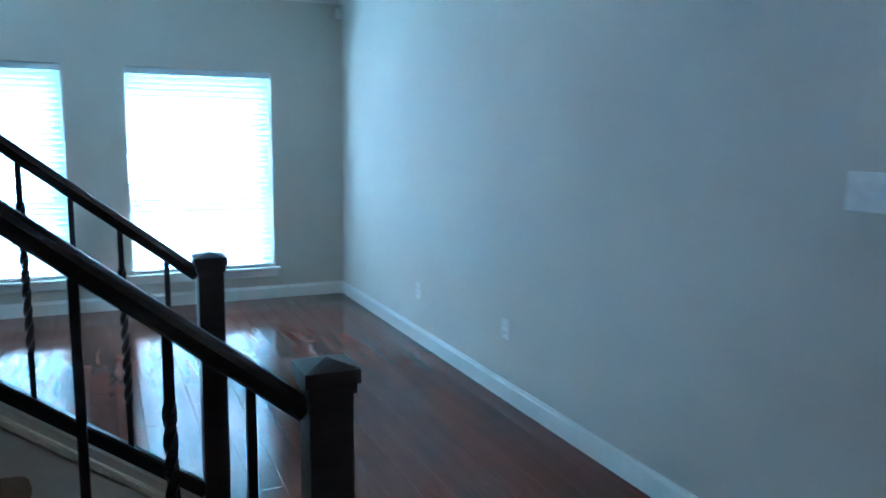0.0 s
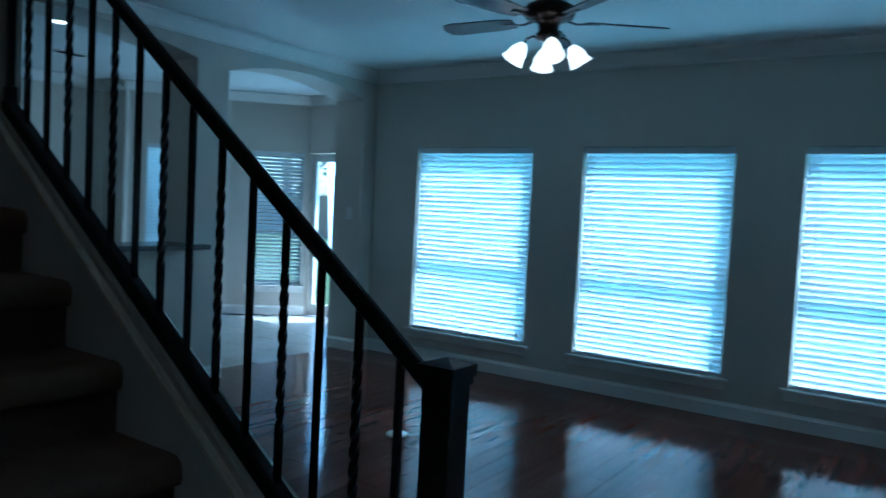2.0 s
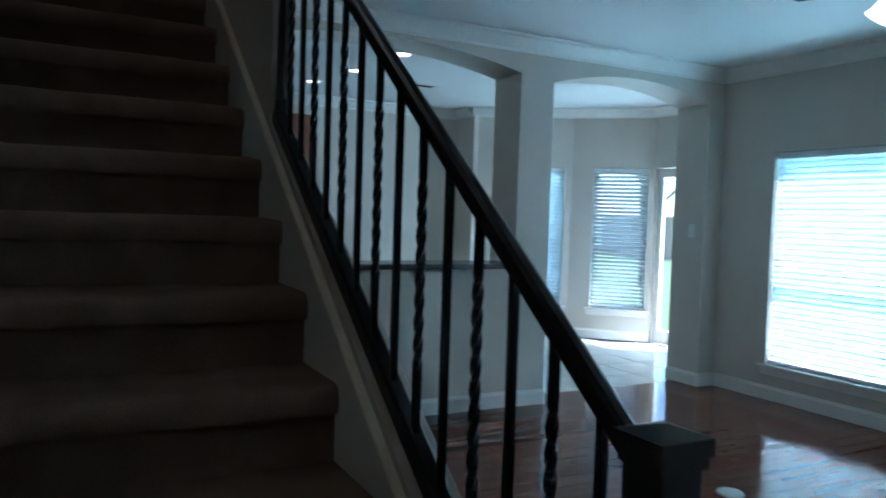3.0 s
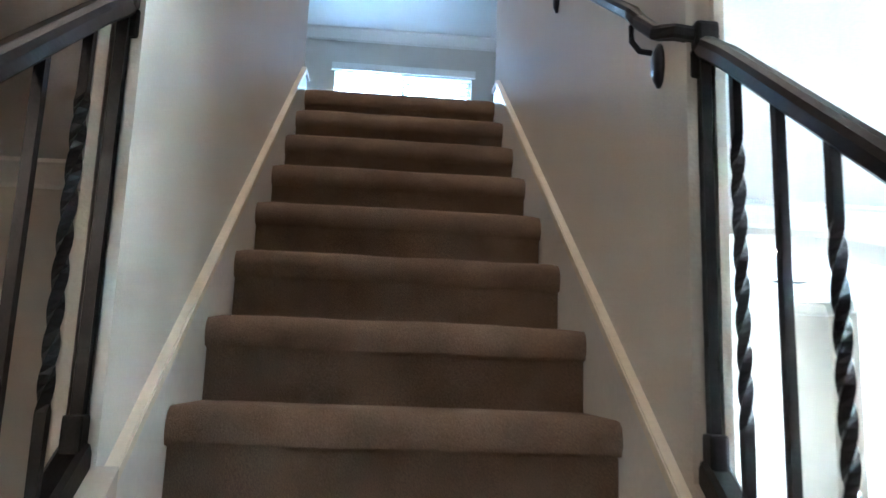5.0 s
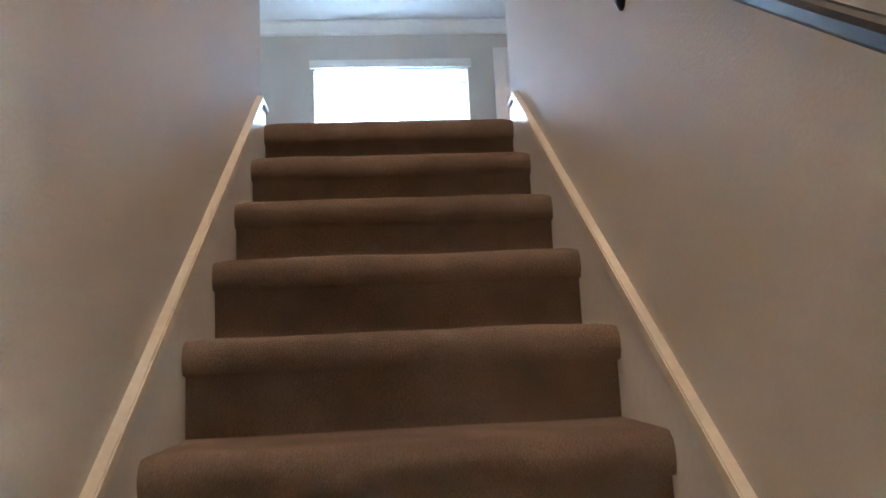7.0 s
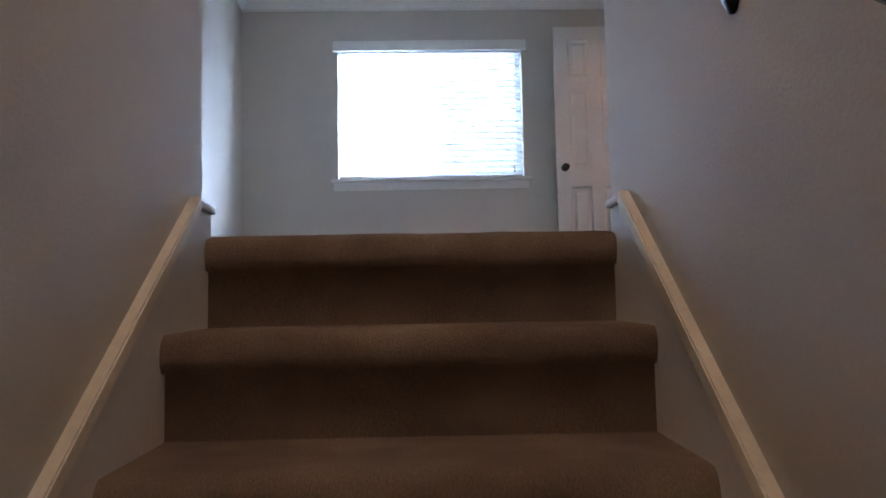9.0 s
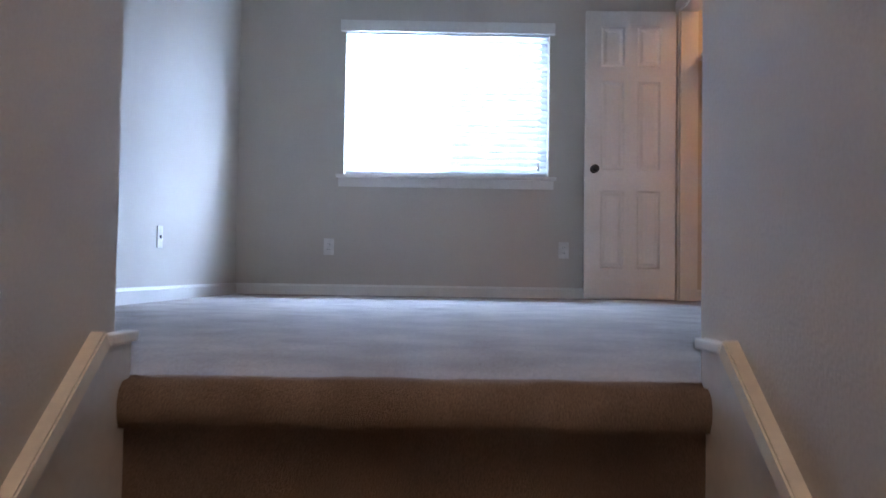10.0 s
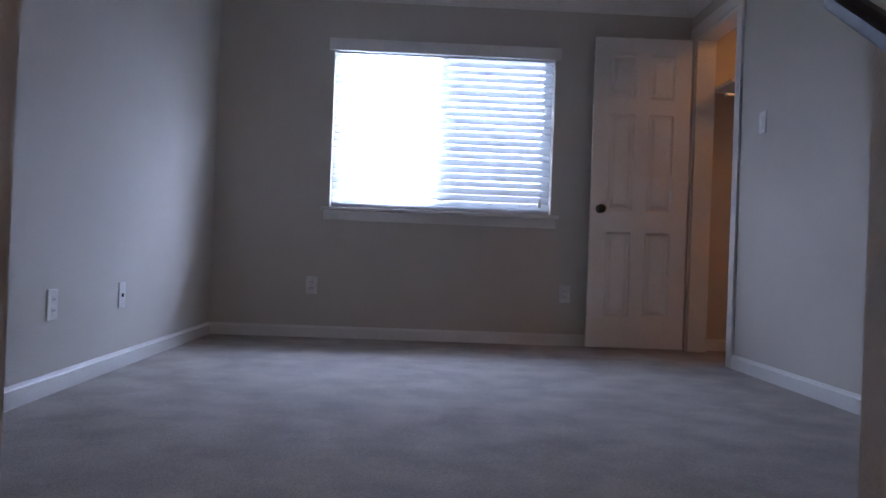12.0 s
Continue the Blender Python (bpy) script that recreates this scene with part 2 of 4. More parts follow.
def lathe(profile, n=20, m=None):
    """Turn (radius, height) points round z."""
    bm = bmesh.new()
    rings = []
    for r, z in profile:
        rings.append([bm.verts.new((r * math.cos(2 * math.pi * i / n), r * math.sin(2 * math.pi * i / n), z)) for i in range(n)])
    for a, b in zip(rings, rings[1:]):
        for i in range(n):
            bm.faces.new((a[i], a[(i + 1) % n], b[(i + 1) % n], b[i]))
    bm.faces.new(rings[0][::-1])
    bm.faces.new(rings[-1])
    if m:
        bmesh.ops.transform(bm, matrix=m, verts=bm.verts)
    return bm


def structure(name, bm, mat, label, category, parent=None):
    ob = part(name, bm, mat, parent)
    return tagged(ob, label, category, kind="structure")


CROWN = [(0, 0), (0, -0.115), (0.012, -0.115), (0.016, -0.098), (0.034, -0.080), (0.060, -0.048), (0.078, -0.026), (0.095, -0.018), (0.098, 0)]
BASE = [(0, 0), (0, 0.115), (0.006, 0.115), (0.010, 0.100), (0.015, 0.092), (0.015, 0)]


def moulding(name, mat, label, profile, p0, p1, inward, z, parent=None):
    """A crown or base moulding along a wall from p0 to p1; inward is the direction into the room."""
    bm = bmesh.new()
    a, b = [], []
    for d, h in profile:
        a.append(bm.verts.new((p0[0] + inward[0] * d, p0[1] + inward[1] * d, z + h)))
        b.append(bm.verts.new((p1[0] + inward[0] * d, p1[1] + inward[1] * d, z + h)))
    bm.faces.new(a)
    bm.faces.new(b[::-1])
    for i in range(len(a)):
        j = (i + 1) % len(a)
        bm.faces.new((a[i], b[i], b[j], a[j]))
    return structure(name, bm, mat, label, "trim", parent)


# ---- outside ----
structure("ground", box(-200, 200, -200, 200, -0.5, -0.18), LAWN, "mown green lawn around the house", "ground")

# ---- lower storey ----
floor = structure("floor", box(WEST, EAST, SOUTH, NORTH + 0.16, -0.15, -0.012), JOINT, "glossy red-brown wooden plank floor", "floor")
WINDOWS = [(-1.706, -0.483), (-3.374, -2.173), (-5.018, -3.843)]
WZ0, WZ1 = 0.290, 2.010
rows, last = [], SOUTH - 0.15
for y0, y1 in sorted(WINDOWS):
    rows += [(EAST, EAST + 0.17, last, y0, 0, CEIL), (EAST, EAST + 0.17, y0, y1, 0, WZ0), (EAST, EAST + 0.17, y0, y1, WZ1, CEIL)]
    last = y1
rows.append((EAST, EAST + 0.17, last, 0.4, 0, CEIL))
wall_east = structure("wall_east", boxes(rows), PAINT, "beige painted wall with three tall windows", "wall")
structure("wall_south", box(WEST, EAST, SOUTH - 0.15, SOUTH, 0, CEIL), PAINT, "long plain beige painted wall", "wall")
structure("wall_west", box(WEST - 0.15, WEST, SOUTH - 0.15, NORTH + 0.5, 0, CEIL), PAINT, "plain beige painted wall of the entry hall", "wall")
structure("wall_hall", box(WEST, -WALL_OUT, NORTH, NORTH + 0.15, 0, CEIL), PAINT, "plain beige painted wall beside the stair", "wall")

DEEP = 0.36
BAR0, BAR1, COL1, ARCH1 = 0.85, 2.894, 3.19, 4.824


def arch_points(x0, x1, spring, apex, n=14):
    """Points of a shallow arch from x0 to x1."""
    return [(x0 + (x1 - x0) * i / n, spring + (apex - spring) * (1 - (2 * i / n - 1) ** 2)) for i in range(n + 1)]


bm = bmesh.new()
add_box(bm, WALL_OUT, BAR0, NORTH, NORTH + DEEP, 0, CEIL)
add_box(bm, BAR0, BAR1, NORTH + 0.02, NORTH + 0.15, 0, 1.04)
add_prism(bm, arch_points(BAR0, BAR1, 2.48, 2.60) + [(BAR1, CEIL), (BAR0, CEIL)], "y", NORTH, NORTH + DEEP)
add_box(bm, BAR1, COL1, NORTH, NORTH + DEEP, 0, CEIL)
add_prism(bm, arch_points(COL1, ARCH1, 2.44, 2.56) + [(ARCH1, CEIL), (COL1, CEIL)], "y", NORTH, NORTH + DEEP)
add_box(bm, ARCH1, EAST, NORTH, NORTH + DEEP, 0, CEIL)
structure("wall_north", bm, PAINT, "thick beige wall with two shallow arched openings", "wall")
bar = structure("bar_top", box(BAR0 + 0.003, BAR1 + 0.10, NORTH - 0.10, NORTH + 0.30, 1.042, 1.08, bevel=0.008), COUNTER, "dark stone bar top on the half wall", "counter")

HOLE = -3.45
structure("ceiling", boxes([(WEST, -0.47, SOUTH, NORTH + DEEP, CEIL, CEIL + 0.3), (0.47, EAST, SOUTH, NORTH + DEEP, CEIL, CEIL + 0.3), (-0.47, 0.47, SOUTH, HOLE, CEIL, CEIL + 0.3)]), CEILING, "textured white ceiling of the living room", "ceiling")

# walls on both sides of the stair, through both storeys
for side, nm in ((1, "wall_stair_east"), (-1, "wall_stair_west")):
    x0, x1 = sorted((side * WALL_IN, side * WALL_OUT))
    head = HEAD_Y[side]
    out = [(WALL_END, 0), (WALL_END, CEIL + 0.012), (HOLE, CEIL + 0.012), (HOLE, UPCEIL), (head, UPCEIL), (head, 0)]
    bm = prism(out, "x", x0, x1)
    es = [e for e in bm.edges if abs(e.verts[0].co.y - e.verts[1].co.y) < 1e-5 and abs(e.verts[0].co.x - e.verts[1].co.x) < 1e-5 and e.verts[0].co.y > HOLE + 0.1]
    bmesh.ops.bevel(bm, geom=es, offset=0.018, segments=4, affect="EDGES")
    structure(nm, bm, PAINT, "smooth beige painted stairwell wall with rounded corners", "wall")
    # sloping kerb wall under the balustrade
    y0 = NEWEL_Y - 0.02
    x1 = -0.425 if side < 0 else x1
    kb = prism([(y0, 0), (y0, nose_z(y0) + 0.143), (WALL_END, nose_z(WALL_END) + 0.143), (WALL_END, 0)], "x", x0, x1)
    for v in kb.verts:
        if abs(v.co.x) > WALL_IN + 0.01 and v.co.y < WALL_END - 0.01:
            v.co.x += side * (0.060 if side > 0 else 0.100)
    structure("wall_kerb", kb, PAINT, "low sloping painted kerb wall under the stair railing", "wall")
structure("wall_shaft", box(-WALL_OUT, WALL_OUT, HOLE - 0.13, HOLE, CEIL + 0.012, UPCEIL), PAINT, "beige painted end wall of the stairwell", "wall")

# ---- kitchen and breakfast nook ----
NK = NORTH + DEEP
KN = 3.75
structure("floor_kitchen", box(-0.6, 6.9, NORTH + 0.16, KN + 0.15, -0.15, -0.010), GROUT, "pale tiled kitchen floor", "floor")
structure("ceiling_kitchen", box(-0.6, 6.9, NK, KN + 0.15, CEIL, CEIL + 0.25), CEILING, "white kitchen ceiling", "ceiling")
structure("wall_kitchen", box(-0.6, 4.40, KN, KN + 0.15, 0, CEIL), PAINT, "pale beige kitchen wall", "wall")
structure("wall_kitchen_side", box(-0.75, -0.6, NK, KN + 0.15, 0, CEIL), PAINT, "beige kitchen side wall", "wall")
structure("wall_kitchen_return", box(4.40, 4.55, 3.30, KN + 0.15, 0, CEIL), PAINT, "short beige return wall beside the nook", "wall")
structure("wall_under_stair", box(-0.6, WALL_OUT, NK - 0.15, NK, 0, CEIL), PAINT, "beige wall behind the stair", "wall")


def wall_run(name, p0, p1, openings, label, h=CEIL, thick=0.16):
    """A wall from p0 to p1 (room on its left) with openings (start, end, sill, head) along it."""
    p0, p1 = Vector(p0), Vector(p1)
    d = (p1 - p0).normalized()
    m = Matrix(((d.x, -d.y, 0, p0.x), (d.y, d.x, 0, p0.y), (0, 0, 1, 0), (0, 0, 0, 1)))
    bm = bmesh.new()
    last = 0.0
    for a, b, s, e in openings:
        add_box(bm, last, a, -thick, 0, 0, h, m)
        if s > 0:
            add_box(bm, a, b, -thick, 0, 0, s, m)
        add_box(bm, a, b, -thick, 0, e, h, m)
        last = b
    add_box(bm, last, (p1 - p0).length, -thick, 0, 0, h, m)
    structure(name, bm, PAINT, label, "wall")
    return m


M_B = wall_run("wall_nook_bay", (6.10, 2.00), (5.42, 2.68), [(0.06, 0.70, 0.37, 2.04)], "angled beige bay wall with a window")
M_A = wall_run("wall_nook_back", (5.42, 2.68), (4.40, 3.34), [(0.08, 0.95, 0.37, 2.04)], "angled beige nook wall with a window")
M_D = wall_run("wall_nook_door", (6.10, NK), (6.10, 2.00), [(0.735, 1.585, 0.0, 2.05)], "beige nook wall with a glazed door")
structure("wall_nook_end", box(EAST, 6.28, NK - 0.15, NK, 0, CEIL), PAINT, "short beige wall closing the nook", "wall")

# ---- upper storey ----
BW0, BW1, BZ0, BZ1 = -0.636, 0.806, UP + 0.847, UP + 1.908
T = 0.17
structure("floor_bedroom_base", boxes([(BED_W - 0.13, -0.47, -0.15, BED_N + T, UP - 0.3, UP - 0.02), (0.47, 3.1, -0.15, BED_N + T, UP - 0.3, UP - 0.02), (-0.47, 0.47, 0.06, BED_N + T, UP - 0.3, UP - 0.02)]), JOINT, "floor slab under the bedroom carpet", "floor")
structure("wall_bedroom_north", boxes([(BED_W - 0.13, BW0, BED_N, BED_N + T, UP, UPCEIL), (BW1, 3.1, BED_N, BED_N + T, UP, UPCEIL), (BW0, BW1, BED_N, BED_N + T, UP, BZ0), (BW0, BW1, BED_N, BED_N + T, BZ1, UPCEIL)]), PAINT, "beige bedroom wall with one wide window", "wall")
structure("wall_bedroom_west", box(BED_W - 0.13, BED_W, -0.02, BED_N, UP, UPCEIL), PAINT, "plain beige bedroom wall", "wall")
DY0, DY1, DH = 3.40, 4.045, 2.013
structure("wall_bedroom_east", boxes([(BED_E, BED_E + 0.12, -0.02, DY0, UP, UPCEIL), (BED_E, BED_E + 0.12, DY1, BED_N, UP, UPCEIL), (BED_E, BED_E + 0.12, DY0, DY1, UP + DH + 0.02, UPCEIL)]), PAINT, "beige bedroom wall with a closet doorway", "wall")
structure("wall_bedroom_south", boxes([(BED_W - 0.13, -WALL_OUT, -0.15, 0.02, UP, UPCEIL), (WALL_OUT, 3.1, -0.15, 0.09, UP, UPCEIL)]), PAINT, "beige bedroom wall beside the stair head", "wall")
structure("ceiling_bedroom", box(BED_W - 0.13, 3.1, HOLE - 0.13, BED_N + T, UPCEIL, UPCEIL + 0.2), CEILING, "white textured bedroom ceiling", "ceiling")
structure("wall_closet", boxes([(BED_E + 0.12, 3.1, 2.6, 2.7, UP, UPCEIL), (3.0, 3.1, 2.7, BED_N, UP, UPCEIL)]), PAINT, "beige closet walls in warm light", "wall")
structure("roof", prism([(-6.4, 5.75), (6, 5.75), (-0.5, 8.3)], "x", -4, 5.55), SHINGLE, "grey shingled house roof", "roof")
structure("wall_upper_outside", boxes([(WEST, EAST + 0.17, SOUTH - 0.15, SOUTH, CEIL + 0.3, 5.7), (EAST, EAST + 0.17, SOUTH, 4.0, CEIL + 0.3, 5.7), (WEST - 0.15, WEST, SOUTH - 0.15, 4.0, CEIL + 0.3, 5.7)]), BRICK, "outer brick wall of the upper storey", "wall")

# carpet of the bedroom: a softly uneven sheet
bm = bmesh.new()
nx, ny = 60, 90
grid = [[bm.verts.new((BED_W + (3.0 - BED_W) * i / nx, 0.045 + (BED_N - 0.045) * j / ny, UP + 0.002 * noise.noise((i * 0.31, j * 0.31, 0)))) for j in range(ny + 1)] for i in range(nx + 1)]
for i in range(nx):
    for j in range(ny):
        bm.faces.new((grid[i][j], grid[i + 1][j], grid[i + 1][j + 1], grid[i][j + 1]))
structure("floor_carpet", bm, CARPET_UP, "trodden bedroom carpet, coloured paler and greyer for the window light", "carpet")

# ---- crown and base mouldings ----
for p0, p1, inward, z in (((WEST, NORTH), (-WALL_OUT, NORTH), (0, -1), CEIL), ((WEST, SOUTH), (WEST, NORTH), (1, 0), CEIL), ((EAST, SOUTH), (EAST, NORTH), (-1, 0), CEIL), ((WEST, SOUTH), (EAST, SOUTH), (0, 1), CEIL), ((WALL_OUT, NORTH), (EAST, NORTH), (0, -1), CEIL),
                          ((-0.6, KN), (4.40, KN), (0, -1), CEIL), ((4.40, 3.34), (4.40, KN), (-1, 0), CEIL),
                          ((5.42, 2.68), (4.40, 3.34), (-0.543, -0.840), CEIL), ((6.10, 2.00), (5.42, 2.68), (-0.7071, -0.7071), CEIL), ((6.10, NK), (6.10, 2.00), (-1, 0), CEIL),
                          ((BED_W, BED_N), (BED_E, BED_N), (0, -1), UPCEIL), ((BED_W, -0.02), (BED_W, BED_N), (1, 0), UPCEIL), ((BED_E, -0.02), (BED_E, BED_N), (-1, 0), UPCEIL)):
    moulding("crown_moulding", TRIM, "white painted crown moulding", CROWN, p0, p1, inward, z - 0.001)
for p0, p1, inward, z in (((EAST, SOUTH), (EAST, NORTH), (-1, 0), 0), ((WEST, SOUTH), (EAST, SOUTH), (0, 1), 0), ((WALL_OUT, NORTH), (BAR0, NORTH), (0, -1), 0), ((BAR0, NORTH + 0.02), (BAR1, NORTH + 0.02), (0, -1), 0),
                          ((BAR1, NORTH), (COL1, NORTH), (0, -1), 0), ((COL1, NORTH), (COL1, NK), (1, 0), 0), ((ARCH1, NORTH), (ARCH1, NK), (-1, 0), 0), ((ARCH1, NORTH), (EAST, NORTH), (0, -1), 0),
                          ((WALL_OUT, WALL_END), (WALL_OUT, NORTH), (1, 0), 0), ((WALL_OUT + 0.024, NEWEL_Y), (WALL_OUT, WALL_END), (1, 0), 0), ((-WALL_OUT, NEWEL_Y), (-WALL_OUT, WALL_END), (-1, 0), 0), ((-WALL_OUT, WALL_END), (-WALL_OUT, NORTH), (-1, 0), 0),
                          ((-0.6, KN), (4.40, KN), (0, -1), 0), ((5.42, 2.68), (4.40, 3.34), (-0.543, -0.840), 0), ((6.10, 2.00), (5.42, 2.68), (-0.7071, -0.7071), 0), ((6.10, 1.992), (6.10, 2.00), (-1, 0), 0),
                          ((BED_W, BED_N), (BED_E, BED_N), (0, -1), UP), ((BED_W, -0.02), (BED_W, BED_N), (1, 0), UP), ((BED_E, -0.02), (BED_E, DY0 - 0.075), (-1, 0), UP), ((WALL_OUT, 0.09), (BED_E, 0.09), (0, 1), UP), ((BED_W, 0.02), (-WALL_OUT, 0.02), (0, 1), UP),
                          ((BED_E + 0.12, BED_N), (3.0, BED_N), (0, -1), UP)):
    moulding("baseboard", TRIM, "white painted baseboard", BASE if z < 1 else [(d, h * 0.66) for d, h in BASE], p0, p1, inward, z)


# ---- stair ----
def step_mesh(k):
    """One carpeted step with a padded, slightly uneven nosing."""
    z, y = UP - k * RISE, -k * GOING
    depth = GOING + 0.05 if k else 0.052
    prof = [(0.034, -RISE - 0.02), (0.034, -0.078), (0.022, -0.078), (0.008, -0.070), (0.001, -0.052), (0.000, -0.034), (0.006, -0.014), (0.020, -0.002), (0.045, 0.0), (depth, 0.0)]
    bm = bmesh.new()
    n = 40
    rings = []
    for i in range(n + 1):
        x = -HALF + 2 * HALF * i / n
        edge = 0.006 * max(0, 1 - min(i, n - i) / 1.5)
        ring = []
        for j, (dy, dz) in enumerate(prof):
            w = 1.0 if 2 <= j <= 8 else 0.3
            q = 0.0065 * w * noise.noise((x * 5, k * 3.1, j * 0.15)) + 0.003 * w * noise.noise((x * 23, k * 1.7 + 9, j * 0.4))
            ring.append(bm.verts.new((x, y + dy + q + edge * w, z + dz + 0.7 * q - (edge * 0.8 if 3 <= j <= 8 else 0))))
        rings.append(ring)
    for a, b in zip(rings, rings[1:]):
        for j in range(len(prof) - 1):
            bm.faces.new((a[j], b[j], b[j + 1], a[j + 1]))
    return bm


stair = thing("staircase", "straight staircase padded with worn brown carpet", "staircase", at=None)
for k in range(STEPS):
    part("step", step_mesh(k), CARPET, stair, smooth=True)


def skirt_outline(lo, hi, y0, y1):
    return [(y0, nose_z(y0) + lo), (y0, nose_z(y0) + hi), (y1, nose_z(y1) + hi), (y1, nose_z(y1) + lo)]


for side in (1, -1):
    x0, x1 = sorted((side * HALF, side * (WALL_IN + 0.004)))
    yt = -0.05
    top = nose_z(yt) + 0.088
    ys = NEWEL_Y - 0.02
    out = [(ys, 0.0), (ys, nose_z(ys) + 0.088), (yt, top), (0.055, top), (0.055, UP - 0.25), (0.0, UP - 0.3), (NEWEL_Y + 0.9, 0.0)]
    part("skirt_board", prism(out, "x", x0, x1), TRIM, stair, "white painted skirt board beside the steps")
    a, b = sorted((side * (HALF - 0.010), side * (WALL_IN + 0.004)))
    bm = prism([(ys, nose_z(ys) + 0.090), (ys, nose_z(ys) + 0.115), (yt - 0.004, top + 0.026), (yt + 0.012, top + 0.002)], "x", a, b)
    bmesh.ops.bevel(bm, geom=bm.edges[:], offset=0.003, segments=2, affect="EDGES")
    part("skirt_cap", bm, CREAM, stair, "cream painted sloping cap strip")
    part("skirt_end_cap", box(a, b, yt + 0.013, 0.062, top + 0.001, top + 0.018, bevel=0.004), TRIM, stair)


# ---- balustrades ----
def rail_z(y):
    return 1.060 + (y - NEWEL_Y) * 0.795


def bar_outline(w):
    return [(-w / 2, -w / 2), (w / 2, -w / 2), (w / 2, w / 2), (-w / 2, w / 2)]


HANDRAIL = [(-0.023, 0.005), (-0.020, -0.016), (-0.012, -0.023), (0.012, -0.023), (0.020, -0.016), (0.023, 0.005), (0.019, 0.016), (0.008, 0.022), (-0.008, 0.022), (-0.019, 0.016)]
HANDRAIL = [(u * 0.86, v * 0.84) for u, v in HANDRAIL]


def balustrade(side):
    xw, x = side * RAIL_X, side * NEWEL_X[side]
    dz, ny = (0.0, NEWEL_Y) if side > 0 else (-0.012, NEWEL_Y - 0.04)
    at_x = lambda y: x + (xw - x) * (y - ny) / (WALL_END - ny)
    rail = thing("stair_railing", "black stair railing with twisted iron balusters on a kerb", "railing", "railings of the stair")
    newel = part("newel_post", box(x - 0.036, x + 0.036, ny - 0.036, ny + 0.036, 0.0, 1.108 + dz, bevel=0.004), BLACKWOOD, rail, "square black newel post")
    bm = bmesh.new()
    for w, z0, z1 in ((0.040, 1.098, 1.115), (0.045, 1.115, 1.139)):
        add_box(bm, x - w, x + w, ny - w, ny + w, z0 + dz, z1 + dz)
    v = [bm.verts.new((x + a * 0.043, ny + b * 0.043, 1.1395 + dz)) for a, b in ((-1, -1), (1, -1), (1, 1), (-1, 1))]
    t = bm.verts.new((x, ny, 1.152 + dz))
    for i in range(4):
        bm.faces.new((v[i], v[(i + 1) % 4], t))
    bm.faces.new(v)
    part("cap", bm, BLACKWOOD, newel, "low pyramid cap")
    y0, y1 = ny + 0.035, WALL_END - 0.004
    part("handrail", sweep([(at_x(y0), y0, rail_z(y0)), (at_x(y1 - 0.10), y1 - 0.10, rail_z(y1 - 0.10)), (xw, y1, rail_z(y1) - 0.01)], HANDRAIL), BLACKWOOD, rail)
    low = lambda y: nose_z(y) + 0.166
    part("bottom_rail", sweep([(at_x(y0), y0, low(y0)), (xw, y1, low(y1))], [(-0.022, -0.021), (0.022, -0.021), (0.022, 0.015), (0.014, 0.021), (-0.014, 0.021), (-0.022, 0.015)]), IRON, rail)
    n = 14
    for i in range(n):
        y = ny + (y1 - ny) / 15 * (i + 1)
        if y > WALL_END - 0.02:
            break
        za, zb = low(y) + 0.012, rail_z(y) - 0.022
        bx = at_x(y)
        if i % 2 == 0:
            bm = sweep([(bx, y, za), (bx, y, zb)], bar_outline(0.0142), Vector((0, 1, 0)))
        else:
            m = 36
            path = [(bx, y, za)] + [(bx, y, za + 0.14 + (zb - za - 0.24) * j / m) for j in range(m + 1)] + [(bx, y, zb)]
            bm = bmesh.new()
            outl = bar_outline(0.0142)
            rings = []
            for j, p in enumerate(path):
                a = math.pi * 2 * 2.25 * min(max(j - 1, 0), m) / m
                f = 1.0 + 0.12 * (0 < j <= m)
                rings.append([bm.verts.new((p[0] + f * (u * math.cos(a) - v2 * math.sin(a)), p[1] + f * (u * math.sin(a) + v2 * math.cos(a)), p[2])) for u, v2 in outl])
            for r0, r1 in zip(rings, rings[1:]):
                for q in range(4):
                    bm.faces.new((r0[q], r0[(q + 1) % 4], r1[(q + 1) % 4], r1[q]))
        part("baluster", bm, IRON, rail)
    # end bar and brackets on the wall's end
    part("end_bar", sweep([(xw, y1 - 0.012, low(y1) + 0.01), (xw, y1 - 0.012, rail_z(y1) - 0.03)], bar_outline(0.018), Vector((0, 1, 0))), IRON, rail)
    part("lower_bracket", box(xw - 0.015, xw + 0.015, y1 - 0.035, y1 + 0.004, low(y1) - 0.05, low(y1) + 0.055, bevel=0.006), IRON, rail)
    part("upper_bracket", box(xw - side * 0.012 - 0.011, xw - side * 0.012 + 0.011, y1 - 0.014, y1 + 0.004, rail_z(y1) - 0.078, rail_z(y1) - 0.028, bevel=0.005), IRON, rail)
    part("rail_end_block", box(xw - 0.021, xw + 0.021, y1 - 0.034, y1 + 0.004, rail_z(y1) - 0.030, rail_z(y1) + 0.020, bevel=0.008), BLACKWOOD, rail)
    return rail


balustrade(1)
balustrade(-1)

